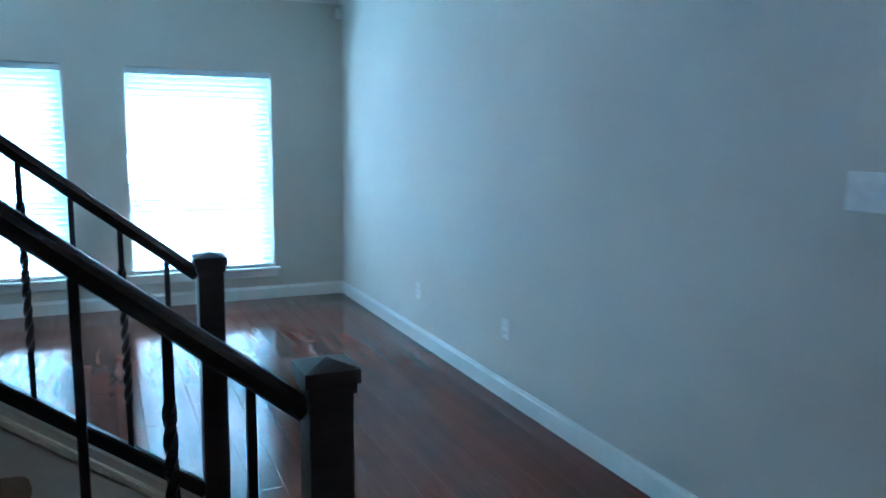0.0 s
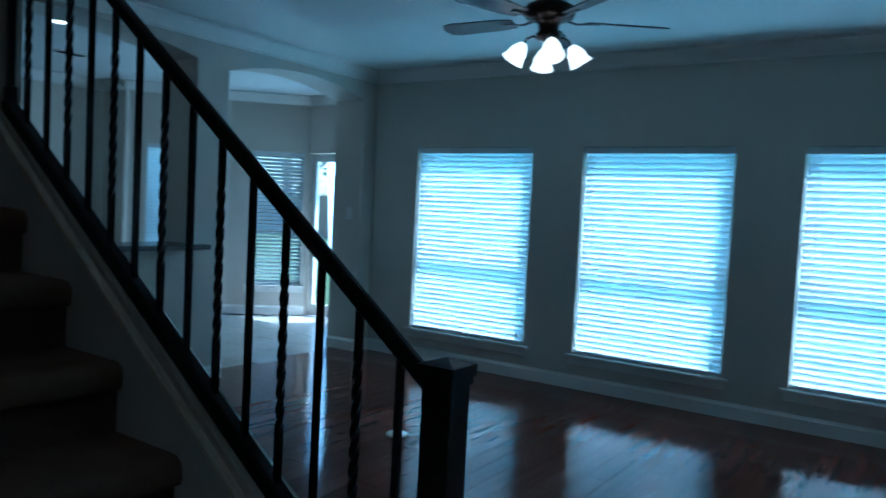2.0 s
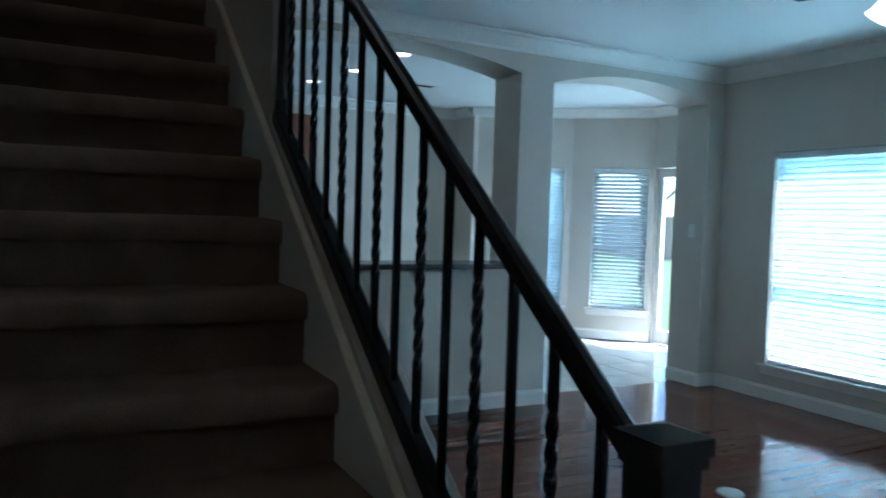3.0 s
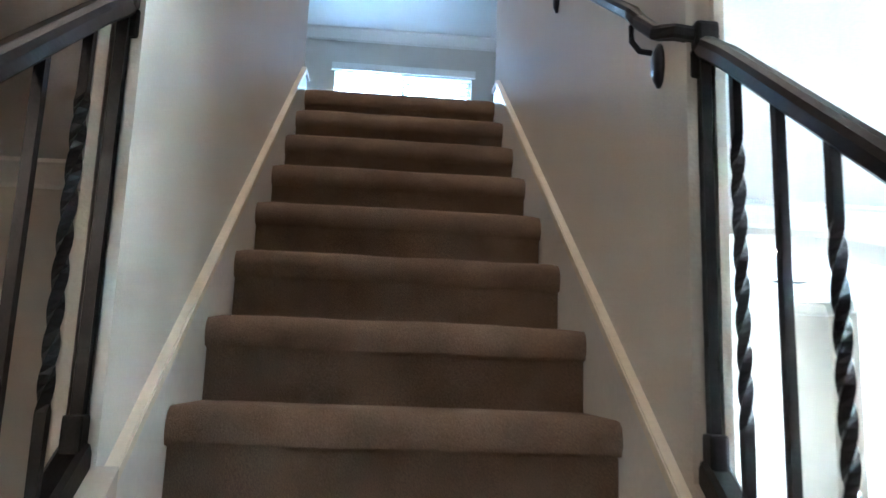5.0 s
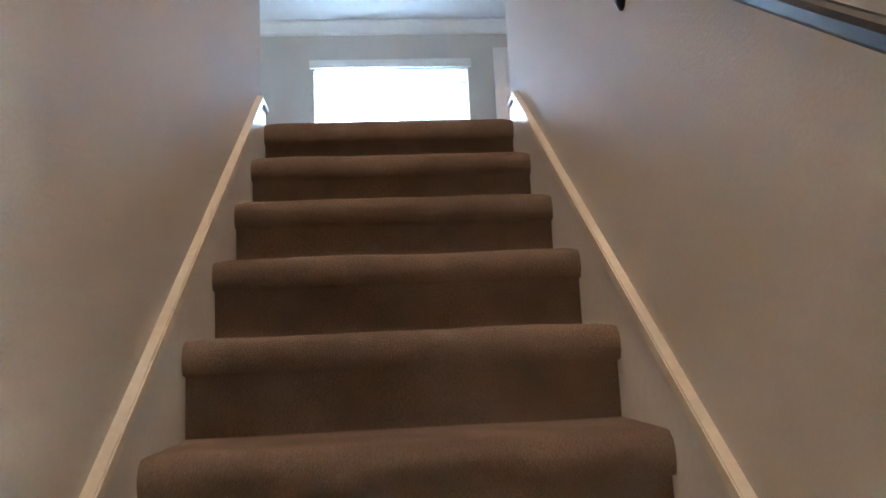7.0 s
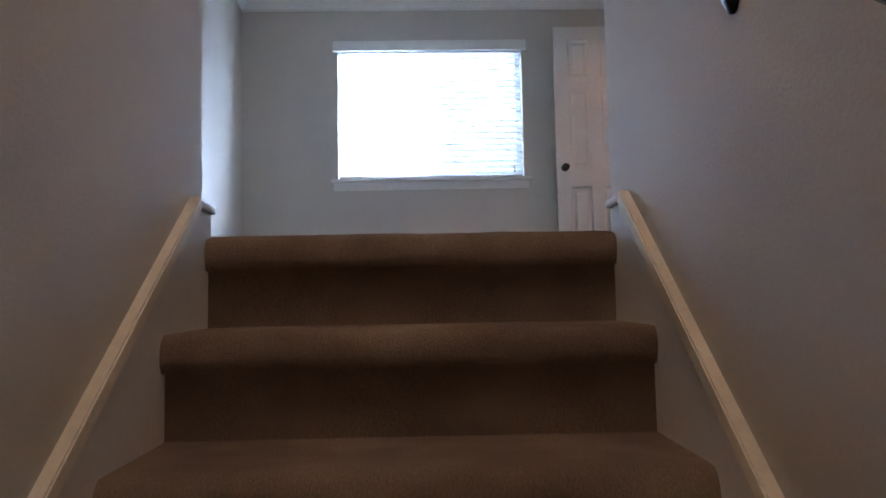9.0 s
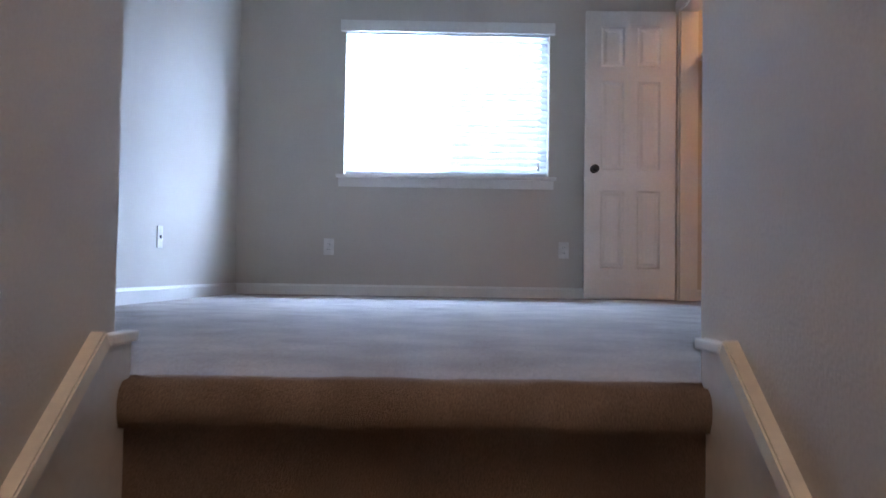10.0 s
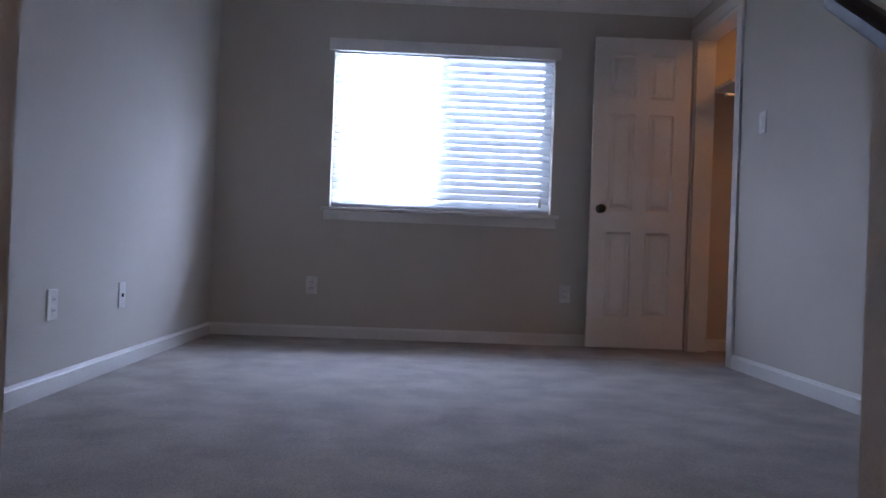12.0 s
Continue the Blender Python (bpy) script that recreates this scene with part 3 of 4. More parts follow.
# handrail along the stair's inner wall
SLIM = [(u * 0.74, v * 0.72) for u, v in HANDRAIL]
grab = thing("wall_handrail", "black wooden handrail on iron brackets along the stair wall", "handrail")
HX = 0.402
RAIL_TOP = 0.07
hz = lambda y: nose_z(y) + 0.812 - 0.050 * y
HS, HE = -2.040, RAIL_TOP
ye, ze = WALL_END - 0.016, rail_z(WALL_END) - 0.004
part("rail", sweep([(HX, HS, hz(HS))] + [(HX, HS + (HE - HS) * i / 5, hz(HS + (HE - HS) * i / 5)) for i in range(1, 6)], SLIM), BLACKWOOD, grab)
part("rail_return", sweep([(RAIL_X - 0.004, ye, ze), (0.436, ye - 0.002, ze + 0.004), (0.416, ye + 0.030, ze + 0.016), (HX + 0.006, HS - 0.020, hz(HS) - 0.026)], SLIM), BLACKWOOD, grab)
part("rail_elbow", sweep([(HX + 0.007, HS - 0.023, hz(HS) - 0.028), (HX + 0.003, HS - 0.012, hz(HS) - 0.015), (HX, HS - 0.002, hz(HS) - 0.003), (HX, HS + 0.004, hz(HS) + 0.003)], SLIM), BLACKWOOD, grab)
for y in (-2.033, -1.20, -0.62):
    z = hz(y)
    arm = part("bracket", sweep([(HX, y, z - 0.027), (HX, y, z - 0.060), (HX + 0.015, y, z - 0.078), (0.44, y, z - 0.080)], round_outline(0.012, 0.012, 8)), IRON, grab)
    part("rosette", lathe([(0.030, 0.0), (0.030, 0.006), (0.020, 0.014), (0.008, 0.016)], 16, pose(WALL_IN + 0.001, y, z - 0.105, 0, -90, 0) @ Matrix.Diagonal((1.5, 0.8, 1, 1))), IRON, arm, "oval iron wall plate", smooth=True)


# ---- windows and blinds ----
def window(name, m, w, h, label, style="hung", reveal=0.11):
    """A vinyl window in an opening; local y points into the room, the origin is at the sill's middle on the wall's face."""
    win = thing(name, label, "window", "windows of the house", "structure")
    win.matrix_world = m
    f = 0.045
    d0, d1 = -reveal - 0.05, -reveal
    part("window_frame", boxes([(-w / 2, w / 2, d0, d1, 0, f), (-w / 2, w / 2, d0, d1, h - f, h), (-w / 2, -w / 2 + f, d0, d1, f, h - f), (w / 2 - f, w / 2, d0, d1, f, h - f)]), VINYL, win)
    if style == "hung":
        part("meeting_rail", box(-w / 2 + f, w / 2 - f, d0 + 0.004, d1 - 0.004, h * 0.42 - 0.022, h * 0.42 + 0.022), VINYL, win)
        panes = [(-w / 2 + f, w / 2 - f, f, h * 0.42 - 0.022), (-w / 2 + f, w / 2 - f, h * 0.42 + 0.022, h - f)]
    else:
        part("meeting_stile", box(-0.022, 0.022, d0 + 0.004, d1 - 0.004, f, h - f), VINYL, win)
        part("insect_screen", box(-w / 2 + f, -0.022, d0 + 0.004, d0 + 0.006, f, h - f), SCREEN, win, "dark mesh screen over one half")
        panes = [(-w / 2 + f, -0.022, f, h - f), (0.022, w / 2 - f, f, h - f)]
    for a, b, c, d in panes:
        p = part("pane", box(a, b, d0 + 0.02, d0 + 0.026, c, d), glass, win)
        p.visible_shadow = False
    part("window_sill", box(-w / 2 - 0.05, w / 2 + 0.05, -0.02, 0.045, -0.022, 0.0, bevel=0.004), TRIM, win)
    part("apron", box(-w / 2 - 0.035, w / 2 + 0.035, 0.001, 0.016, -0.085, -0.0225, bevel=0.003), TRIM, win)
    return win


def blind(m, w, h, label, tilt=64, pitch=0.046, valance=False, drop=0.0):
    """A horizontal slat blind hung inside a window opening."""
    bl = thing("window_blind", label, "blind", "slat blinds")
    bl.matrix_world = m
    yc = -0.045
    part("head_rail", box(-w / 2 + 0.004, w / 2 - 0.004, yc - 0.028, yc + 0.028, h - 0.055, h - 0.003, bevel=0.004), VINYL, bl)
    if valance:
        part("valance", box(-w / 2 - 0.035, w / 2 + 0.035, -0.005, 0.030, h - 0.048, h + 0.032, bevel=0.005), TRIM, bl, "white blind valance")
    a = radians(tilt)
    prof = []
    for i in range(5):
        u = -0.032 + 0.064 * i / 4
        v = 0.003 * (1 - (2 * i / 4 - 1) ** 2)
        prof.append((u * math.cos(a) - v * math.sin(a), u * math.sin(a) + v * math.cos(a)))
    th = (-0.0014 * math.sin(a), 0.0028 * math.cos(a))
    ring = prof + [(p[0] + th[0], p[1] + th[1]) for p in prof[::-1]]
    bm = prism(ring, "x", -w / 2 + 0.008, w / 2 - 0.008)
    me = mesh_of(bm, "slat", BLIND)
    z = 0.05
    while z < h - 0.05:
        s = new("slat", me)
        s.parent = bl
        s.location = (random.uniform(-0.002, 0.002), yc, z)
        s.rotation_euler = (radians(random.uniform(-3, 3)), radians(random.uniform(-0.12, 0.12)), 0)
        z += pitch
    part("bottom_rail", box(-w / 2 + 0.008, w / 2 - 0.008, yc - 0.024, yc + 0.024, 0.004, 0.028, bevel=0.004), VINYL, bl)
    for x in (-w * 0.36, w * 0.36):
        part("ladder_cord", boxes([(x - 0.001, x + 0.001, yc + 0.027, yc + 0.0285, 0.03, h - 0.04), (x - 0.001, x + 0.001, yc - 0.0285, yc - 0.027, 0.03, h - 0.04)]), BLIND, bl)
    part("tilt_wand", sweep([(w / 2 - 0.09, yc + 0.036, h - 0.05), (w / 2 - 0.09, yc + 0.038, h * 0.40)], round_outline(0.008, 0.008, 6), Vector((0, 1, 0))), BLIND, bl)
    part("lift_cord", sweep([(-w / 2 + 0.07, yc + 0.034, h - 0.05), (-w / 2 + 0.072, yc + 0.040, 0.10)], round_outline(0.004, 0.004, 6), Vector((0, 1, 0))), BLIND, bl)
    part("tassel", lathe([(0.003, 0.055), (0.008, 0.045), (0.012, 0.012), (0.010, 0.0)], 10, pose(-w / 2 + 0.072, yc + 0.040, 0.048)), PLATE, bl, "small plastic cord tassel", smooth=True)
    return bl


for i, (y0, y1) in enumerate(WINDOWS):
    m = pose(EAST, (y0 + y1) / 2, WZ0, 0, 0, 90)
    window("window_%d" % (i + 1), m, y1 - y0, WZ1 - WZ0, "tall white vinyl window glowing with daylight")
    blind(m, y1 - y0, WZ1 - WZ0, "white horizontal slat blind lowered over a tall living room window")
m = pose((BW0 + BW1) / 2, BED_N, BZ0, 0, 0, 180)
window("window_4", m, BW1 - BW0, BZ1 - BZ0, "wide white sliding bedroom window blown out by daylight", "slide")
blind(m, BW1 - BW0, BZ1 - BZ0, "white horizontal slat blind over the wide bedroom window", tilt=-42, valance=True)


def on_run(m, a, b, z):
    """Pose of an opening in a wall run, for a window."""
    return m @ pose((a + b) / 2, 0, z)


window("window_5", on_run(M_B, 0.06, 0.70, 0.37), 0.64, 1.67, "white vinyl nook window with greenery outside")
blind(on_run(M_B, 0.06, 0.70, 0.37), 0.64, 1.67, "white slat blind half open over the nook window", tilt=32)
window("window_6", on_run(M_A, 0.08, 0.95, 0.37), 0.87, 1.67, "white vinyl window at the back of the nook")
blind(on_run(M_A, 0.08, 0.95, 0.37), 0.87, 1.67, "white slat blind over the rear nook window", tilt=50)

# glazed back door of the nook
door = thing("door_1", "closed white back door with a full glass pane", "door", kind="structure")
door.matrix_world = M_D @ pose(1.16, -0.06, 0.0)
part("door_frame", boxes([(-0.415, -0.325, -0.02, 0.02, 0.01, 2.04), (0.325, 0.415, -0.02, 0.02, 0.01, 2.04), (-0.325, 0.325, -0.02, 0.02, 0.01, 0.16), (-0.325, 0.325, -0.02, 0.02, 1.94, 2.04)]), TRIM, door)
p = part("pane", box(-0.325, 0.325, -0.003, 0.003, 0.16, 1.94), glass, door)
p.visible_shadow = False
part("door_handle", lathe([(0.012, 0), (0.012, 0.03), (0.026, 0.045), (0.026, 0.06), (0.012, 0.066)], 14, pose(-0.37, 0.02, 0.95, -90, 0, 0)), CHROME, door, smooth=True)


# ---- panelled bedroom door ----
def panel_door(m, w, h):
    d = thing("door_2", "open white six-panel closet door with a dark knob", "door", kind="structure")
    d.matrix_world = m
    t = 0.0175
    s, mid = 0.105, 0.09
    cols = [(s, (w - mid) / 2), ((w + mid) / 2, w - s)]
    rowsz = [(0.20, 0.74), (0.88, 1.50), (1.60, h - 0.11)]
    slab = []
    xs = [0, cols[0][0], cols[0][1], cols[1][0], cols[1][1], w]
    slab += [(xs[0], xs[1], -t, t, 0, h), (xs[2], xs[3], -t, t, 0, h), (xs[4], xs[5], -t, t, 0, h)]
    zs = [0.0] + [v for r in rowsz for v in r] + [h]
    for a, b in cols:
        for i in range(0, len(zs), 2):
            slab.append((a, b, -t, t, zs[i], zs[i + 1]))
    part("slab", boxes(slab), TRIM, d)
    for a, b in cols:
        for z0, z1 in rowsz:
            bm = bmesh.new()
            for sgn in (1, -1):
                loops = []
                for ins, dep in ((0.0, t - 0.0005), (0.012, t - 0.010), (0.022, t - 0.010), (0.040, t - 0.003)):
                    loops.append([bm.verts.new((x, sgn * dep, z)) for x, z in ((a + ins, z0 + ins), (b - ins, z0 + ins), (b - ins, z1 - ins), (a + ins, z1 - ins))])
                for l0, l1 in zip(loops, loops[1:]):
                    for i in range(4):
                        bm.faces.new((l0[i], l0[(i + 1) % 4], l1[(i + 1) % 4], l1[i]))
                bm.faces.new(loops[-1])
            part("panel", bm, TRIM, d)
    for sgn in (1, -1):
        part("knob", lathe([(0.028, 0), (0.028, 0.005), (0.011, 0.010), (0.011, 0.030), (0.024, 0.040), (0.028, 0.052), (0.022, 0.062), (0.008, 0.066)], 18, pose(w - 0.06, sgn * t, 0.885, -90 * sgn, 0, 0)), CHROME, d, "dark nickel round knob", smooth=True)
    for z in (0.22, 1.0, 1.78):
        part("hinge", lathe([(0.006, -0.045), (0.006, 0.045)], 10, pose(-0.004, -t - 0.004, z)), BRASS, d, smooth=True)
    return d


panel_door(pose(1.667, 4.036, UP + 0.012, 0, 0, 179.3), 0.623, 1.992)
casing = thing("door_casing", "white painted casing around the closet doorway", "trim", kind="structure")
for y0, y1 in ((DY0 - 0.07, DY0 - 0.002), (DY1 + 0.002, DY1 + 0.07)):
    part("side_casing", box(BED_E - 0.016, BED_E - 0.001, y0, y1, UP, UP + DH + 0.09, bevel=0.003), TRIM, casing)
part("head_casing", box(BED_E - 0.016, BED_E - 0.001, DY0 - 0.0015, DY1 + 0.0015, UP + DH + 0.02, UP + DH + 0.09, bevel=0.003), TRIM, casing)
part("jamb", boxes([(BED_E, BED_E + 0.121, DY0 - 0.001, DY0 + 0.015, UP, UP + DH), (BED_E, BED_E + 0.121, DY1 - 0.015, DY1 + 0.001, UP, UP + DH), (BED_E, BED_E + 0.121, DY0 - 0.001, DY1 + 0.001, UP + DH, UP + DH + 0.021)]), TRIM, casing)
shelf = thing("closet_shelf", "white closet shelf with a hanging rod", "shelf")
part("board", box(BED_E + 0.14, 2.98, BED_N - 0.32, BED_N - 0.002, UP + 1.70, UP + 1.718, bevel=0.002), TRIM, shelf)
part("rod", sweep([(BED_E + 0.13, BED_N - 0.26, UP + 1.63), (2.995, BED_N - 0.26, UP + 1.63)], round_outline(0.03, 0.03, 10)), BRASS, shelf)


# ---- fan, vent, lamps ----
fan = thing("ceiling_fan", "dark bronze ceiling fan with five blades and lit shades", "ceiling fan", at=(2.80, -2.914, -0.055))
part("canopy", lathe([(0.07, CEIL + 0.054), (0.068, CEIL - 0.02), (0.03, CEIL - 0.06), (0.016, CEIL - 0.062), (0.014, CEIL - 0.14)], 20), BRONZE, fan, smooth=True)
part("motor", lathe([(0.03, 2.60), (0.085, 2.595), (0.125, 2.575), (0.135, 2.545), (0.125, 2.515), (0.08, 2.50), (0.055, 2.485), (0.05, 2.45), (0.062, 2.435), (0.062, 2.41), (0.03, 2.395)], 28), BRONZE, fan, "dark bronze motor housing", smooth=True)
for i in range(5):
    a = radians(20 + 72 * i)
    m = pose(0, 0, 2.505, 0, 0, math.degrees(a))
    bm = bmesh.new()
    pts = [(0.20, -0.045), (0.30, -0.060), (0.56, -0.068), (0.62, -0.055), (0.64, 0.0), (0.62, 0.055), (0.56, 0.068), (0.30, 0.060), (0.20, 0.045)]
    add_prism(bm, pts, "z", -0.003, 0.003)
    bmesh.ops.transform(bm, matrix=m @ pose(0, 0, 0, 12, 0, 0), verts=bm.verts)
    blade = part("blade", bm, BLADE, fan)
    part("blade_arm", sweep([m @ Vector(v) for v in ((0.10, 0, 0.0), (0.15, 0, -0.012), (0.21, 0, -0.006), (0.27, 0, -0.004))], round_outline(0.035, 0.008, 8)), BRONZE, blade)
for i in range(4):
    a = radians(35 + 90 * i)
    m = pose(0, 0, 2.40, 0, 0, math.degrees(a))
    arm = part("lamp_arm", sweep([m @ Vector(v) for v in ((0.04, 0, 0.01), (0.08, 0, 0.02), (0.11, 0, 0.005), (0.125, 0, -0.025))], round_outline(0.012, 0.012, 8)), BRONZE, fan)
    bm = lathe([(0.020, 0.0), (0.030, -0.015), (0.045, -0.045), (0.052, -0.085), (0.062, -0.105), (0.057, -0.105), (0.02, -0.06)], 18)
    bmesh.ops.transform(bm, matrix=m @ pose(0.125, 0, -0.022, 0, -32, 0), verts=bm.verts)
    part("shade", bm, GLOW, arm, "glowing frosted glass shade", smooth=True)
part("pull_chain", sweep([(0.02, 0, 2.40), (0.02, 0, 2.24)], round_outline(0.003, 0.003, 6), Vector((0, 1, 0))), BRONZE, fan)

cover = thing("floor_cover", "small round white cover lying on the wooden floor", "cover", at=(2.99, -1.915, 0.0005))
part("lid", lathe([(0.068, 0.0), (0.070, 0.008), (0.064, 0.016), (0.030, 0.021), (0.006, 0.022)], 24), PLATE, cover, smooth=True)

vent = thing("ceiling_vent", "white slatted air vent in the ceiling", "vent", "ceiling vents", at=(4.52, -5.02, CEIL))
part("frame", boxes([(-0.09, 0.09, -0.17, -0.14, -0.012, 0), (-0.09, 0.09, 0.14, 0.17, -0.012, 0), (-0.09, -0.065, -0.14, 0.14, -0.012, 0), (0.065, 0.09, -0.14, 0.14, -0.012, 0)]), PLATE, vent)
part("backing", box(-0.065, 0.065, -0.14, 0.14, -0.002, 0), SLOT, vent)
for i in range(5):
    part("slat", box(-0.055 + 0.026 * i, -0.048 + 0.026 * i, -0.14, 0.14, -0.010, -0.003), SLOT, vent)
copy_thing(vent, pose(3.2, 2.35, CEIL, 0, 0, 90))
sensor = thing("corner_sensor", "small white alarm sensor in the ceiling corner", "sensor")
part("housing", box(EAST - 0.085, EAST - 0.035, SOUTH + 0.017, SOUTH + 0.067, 2.50, 2.59, bevel=0.012), PLATE, sensor)
for x, y in ((2.42, 1.12), (2.36, 2.02), (2.22, 2.84)):
    dl = thing("downlight", "lit recessed ceiling downlight in the kitchen", "ceiling light", "kitchen downlights", at=(x, y, CEIL))
    part("trim_ring", lathe([(0.095, 0.0), (0.092, -0.008), (0.07, -0.008), (0.068, -0.002)], 20), PLATE, dl)
    part("lens", lathe([(0.067, -0.003), (0.06, -0.006)], 20), SPOT, dl)


def plate(name, label, cat, m, w, h, kind):
    """A wall plate; local y points into the room."""
    p = thing(name, label, cat, "wall plates")
    p.matrix_world = m
    part("cover", box(-w / 2, w / 2, 0, 0.006, -h / 2, h / 2, bevel=0.003), PLATE, p)
    if kind == "outlet":
        for z in (-0.02, 0.02):
            part("socket", lathe([(0.016, 0.0055), (0.0155, 0.008)], 12, pose(0, 0, z, -90, 0, 0)), PLATE, p)
            part("slot", boxes([(-0.008, -0.005, 0.0078, 0.0088, z - 0.005, z + 0.005), (0.005, 0.008, 0.0078, 0.0088, z - 0.005, z + 0.005)]), SLOT, p)
    elif kind == "switch":
        n = max(1, round(w / 0.05) - 0 if w > 0.1 else 1)
        for i in range(n):
            x = (i - (n - 1) / 2) * 0.046
            part("rocker", box(x - 0.015, x + 0.015, 0.0055, 0.010, -0.032, 0.032, bevel=0.002), PLATE, p)
    else:
        part("jack", box(-0.008, 0.008, 0.0055, 0.010, -0.008, 0.008), SLOT, p)
    return p


OUT = "white double electrical outlet on the beige wall"
for x, z, k in ((3.17, 0.38, "outlet"), (1.89, 0.41, "outlet")):
    plate("outlet", OUT, "outlet", pose(x, SOUTH, z), 0.072, 0.115, k)
plate("switch_plate", "white triple light switch plate on the beige wall", "light switch", pose(-0.245, SOUTH, 1.343), 0.165, 0.118, "switch")
for x in (-0.729, 0.918):
    plate("outlet", OUT, "outlet", pose(x, BED_N, UP + 0.337, 0, 0, 180), 0.072, 0.115, "outlet")
for y, k, lab in ((2.045, "outlet", OUT), (2.688, "jack", "white cable jack plate on the beige wall")):
    plate("outlet" if k == "outlet" else "jack_plate", lab, "outlet" if k == "outlet" else "jack", pose(BED_W, y, UP + 0.326, 0, 0, -90), 0.072, 0.115, k)
plate("switch_plate", "white single light switch plate beside the closet door", "light switch", pose(BED_E, 3.066, UP + 1.308, 0, 0, 90), 0.072, 0.115, "switch")
plate("outlet", OUT, "outlet", pose(BED_E, 1.89, UP + 0.315, 0, 0, 90), 0.072, 0.115, "outlet")


plate("switch_plate", "white light switch plate on the arch jamb", "light switch", pose(ARCH1, 0.18, 1.35, 0, 0, 90), 0.072, 0.115, "switch")

cabinet = thing("wall_cabinet", "reddish brown wooden kitchen wall cabinet", "cabinet")
part("body", box(1.55, 2.46, KN - 0.32, KN - 0.001, 1.55, 2.48, bevel=0.004), CABINET, cabinet)
for x0, x1 in ((1.565, 2.00), (2.01, 2.445)):
    d = part("door", boxes([(x0, x0 + 0.06, KN - 0.342, KN - 0.3215, 1.57, 2.46), (x1 - 0.06, x1, KN - 0.342, KN - 0.3215, 1.57, 2.46), (x0 + 0.06, x1 - 0.06, KN - 0.342, KN - 0.3215, 1.57, 1.63), (x0 + 0.06, x1 - 0.06, KN - 0.342, KN - 0.3215, 2.40, 2.46), (x0 + 0.06, x1 - 0.06, KN - 0.334, KN - 0.3215, 1.63, 2.40)]), CABINET, cabinet)
    part("handle", lathe([(0.006, 0), (0.006, 0.018), (0.014, 0.024), (0.010, 0.030)], 12, pose((x1 - 0.03) if x0 < 1.7 else x0 + 0.03, KN - 0.342, 1.66, 90, 0, 0)), CHROME, d)


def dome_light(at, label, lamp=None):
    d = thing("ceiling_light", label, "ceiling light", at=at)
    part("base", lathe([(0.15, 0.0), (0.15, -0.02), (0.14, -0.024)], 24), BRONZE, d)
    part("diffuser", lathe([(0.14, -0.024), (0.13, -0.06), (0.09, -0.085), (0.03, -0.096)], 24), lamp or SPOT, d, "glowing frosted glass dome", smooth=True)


dome_light((2.35, 3.3, UPCEIL), "round lit ceiling light inside the closet", WARM)
# unseen lamp, added over the entry to brighten the kerb and stair wall
dome_light((-1.75, -4.95, CEIL), "round fill light added unseen on the entry hall ceiling", HALL_FILL)
# out-of-view lamp added in the shaft to lift the dark steps and walls
dome_light((0.0, -1.6, UPCEIL), "round fill light added out of view high in the stairwell")

# ---- garden ----
fence = thing("garden_fence", "weathered wooden board fence behind the garden", "fence")
fm = mesh_of(boxes([(-0.01, 0.01, 0, 0.14, -0.18, 1.7)]), "board", FENCE)
for i in range(260):
    o = new("board", fm)
    o.parent = fence
    o.location = (24 + random.uniform(-0.01, 0.01), -14 + 0.147 * i, random.uniform(-0.02, 0.02))
for i in range(16):
    part("post", box(24.02, 24.12, -14 + 2.3 * i, -13.9 + 2.3 * i, -0.18, 1.75), FENCE, fence)


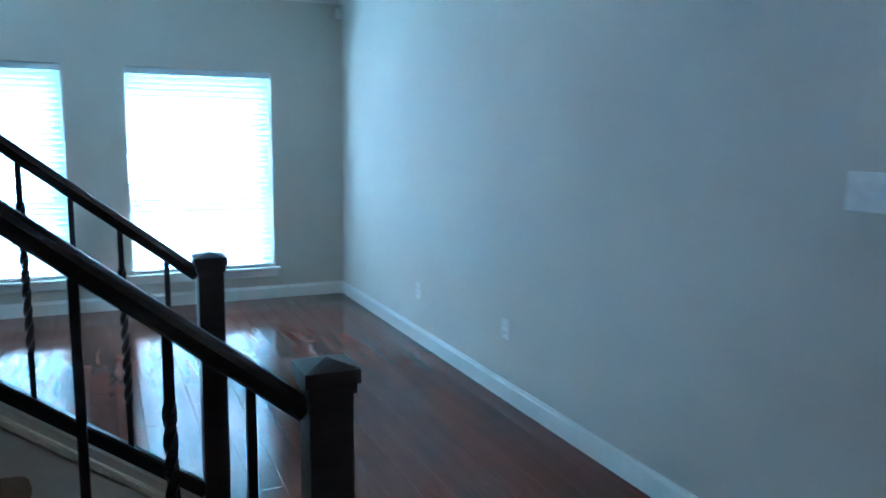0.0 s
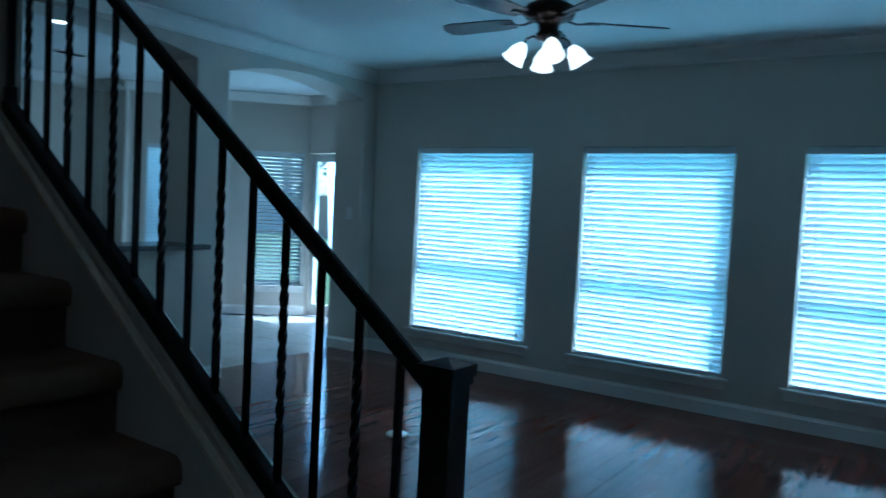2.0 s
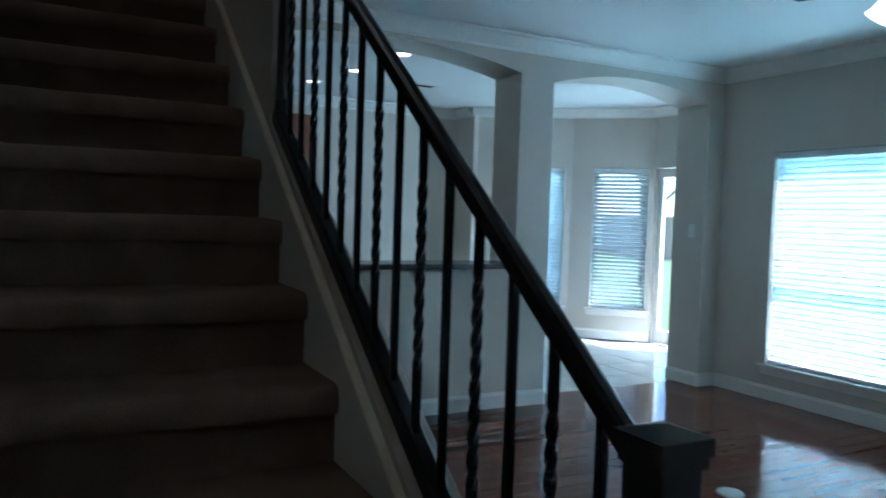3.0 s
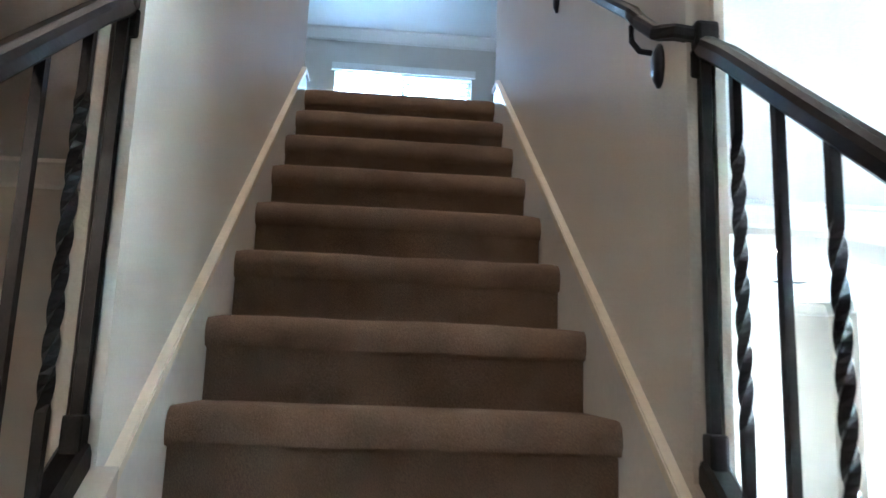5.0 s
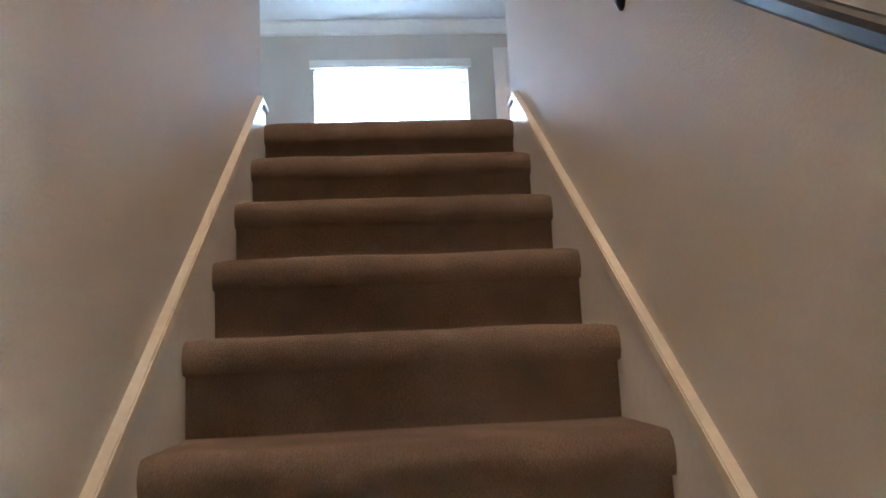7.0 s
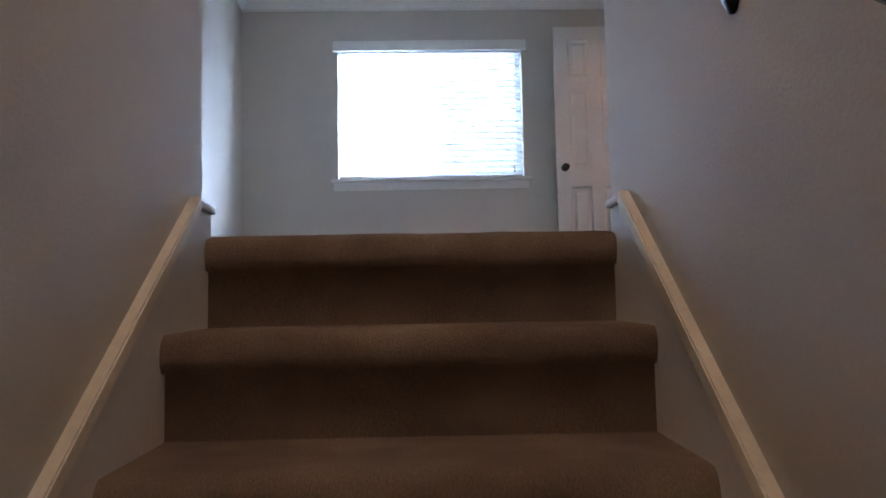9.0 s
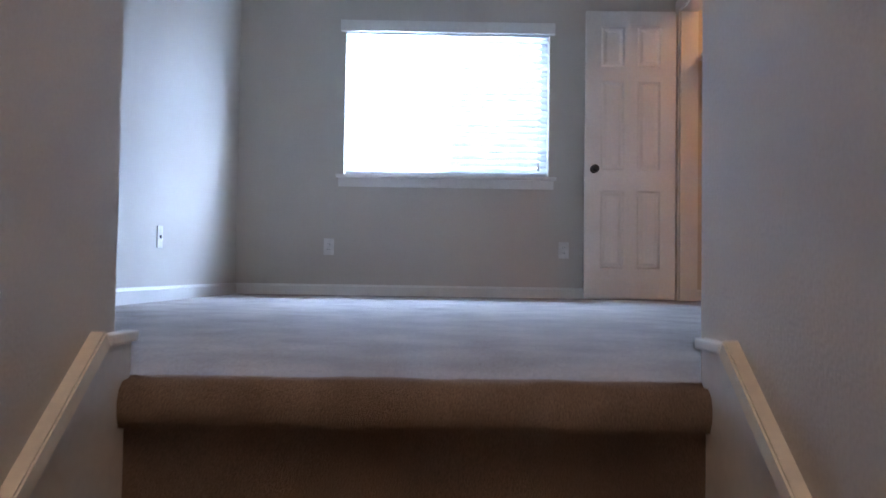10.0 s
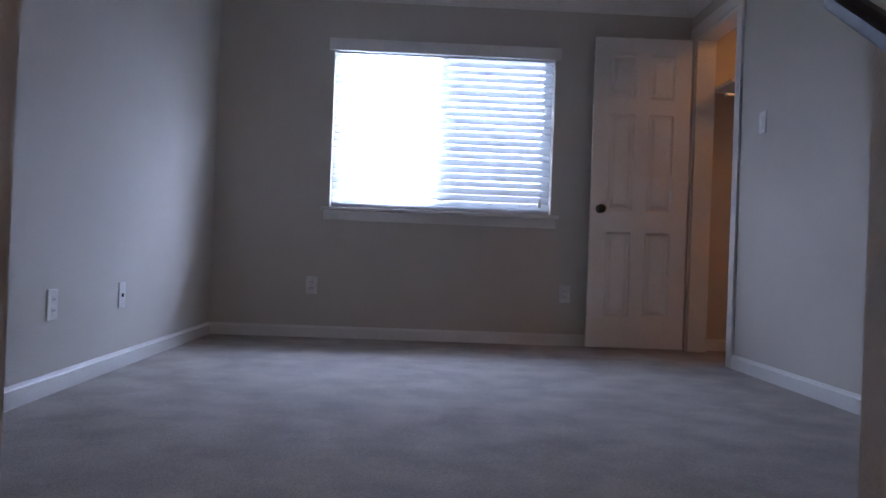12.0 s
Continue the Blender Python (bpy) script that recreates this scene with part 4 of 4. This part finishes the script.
def tree(x, y, h, seed):
    rnd = random.Random(seed)
    t = thing("tree", "leafy green garden tree beyond the windows", "tree", "garden trees")
    t.location = (x, y, -0.18)
    bm = bmesh.new()
    add_sweep(bm, [(0, 0, 0), (0.05, 0.02, h * 0.2), (0.02, 0.08, h * 0.45), (0.1, 0.1, h * 0.8)], round_outline(0.22, 0.22, 8), Vector((0, 1, 0)))
    tips = []
    for i in range(9):
        a, z = rnd.uniform(0, 6.28), h * rnd.uniform(0.3, 0.7)
        r = h * rnd.uniform(0.2, 0.34)
        tip = Vector((r * math.cos(a), r * math.sin(a), z + h * rnd.uniform(0.1, 0.25)))
        tips.append(tip)
        add_sweep(bm, [(0.03, 0.05, z), tip * 0.5 + Vector((0, 0, z * 0.5)), tip], round_outline(0.07, 0.07, 6))
    part("trunk", bm, BARK, t)
    vs, fs = [], []
    for _ in range(1300):
        c = rnd.choice(tips + [Vector((0, 0, h * 0.8))]) + Vector((rnd.gauss(0, 0.11), rnd.gauss(0, 0.11), rnd.gauss(0, 0.09))) * h
        u = Vector((rnd.gauss(0, 1), rnd.gauss(0, 1), rnd.gauss(0, 1))).normalized()
        v = u.orthogonal().normalized()
        s = rnd.uniform(0.05, 0.11)
        n = len(vs)
        vs += [c - u * s, c + v * s * 0.5, c + u * s, c - v * s * 0.5]
        fs.append((n, n + 1, n + 2, n + 3))
    me = bpy.data.meshes.new("crown")
    me.from_pydata([tuple(v) for v in vs], [], fs)
    me.materials.append(LEAF)
    c = new("crown", me)
    c.parent = t
    tagged(c, kind="stuff")


tree(13.0, 9.5, 5.5, 1)
tree(11.4, 12.8, 5.0, 2)
tree(17.5, 3.0, 5.2, 3)

# ---- floor pieces ----
PLANK_W = 0.127
plank_meshes = {}


def plank(length):
    if length not in plank_meshes:
        bm = bmesh.new()
        w, e = PLANK_W - 0.0012, 0.0012
        L = length - 0.0012
        lo = [bm.verts.new(v) for v in ((0, 0, -0.011), (L, 0, -0.011), (L, w, -0.011), (0, w, -0.011))]
        mid = [bm.verts.new(v) for v in ((0, 0, -e), (L, 0, -e), (L, w, -e), (0, w, -e))]
        hi = [bm.verts.new(v) for v in ((e, e, 0), (L - e, e, 0), (L - e, w - e, 0), (e, w - e, 0))]
        for a, b in ((lo, mid), (mid, hi)):
            for i in range(4):
                bm.faces.new((a[i], a[(i + 1) % 4], b[(i + 1) % 4], b[i]))
        bm.faces.new(hi)
        plank_meshes[length] = mesh_of(bm, "plank", WOOD)
    return plank_meshes[length]


rnd = random.Random(7)
y = SOUTH
r = 0
while y < NORTH + 0.15:
    x = WEST + 0.004
    first = True
    while x < EAST - 0.01:
        L = 1.84 if not first else (0.62, 1.22, 1.84, 0.92)[r % 4]
        first = False
        L = min(L, round(EAST - x, 3))
        ob = new("plank", plank(L))
        ob.parent = floor
        ob.location = (x, y, rnd.uniform(-0.0001, 0.0001))
        x += L
    y += PLANK_W
    r += 1

kitchen_floor = bpy.data.objects["floor_kitchen"]
tm = mesh_of(boxes([(0.002, 0.448, 0.002, 0.448, -0.0095, 0.0)]), "tile", TILE)
for i in range(14):
    for j in range(11):
        tx, ty = 0.62 + 0.45 * i, NORTH + 0.165 + 0.45 * j
        if tx > 6.0 or ty > KN - 0.4 or (tx > 4.2 and tx + ty > 7.3):
            continue
        o = new("tile", tm)
        o.parent = kitchen_floor
        o.location = (tx, ty, rnd.uniform(-0.0006, 0.0))
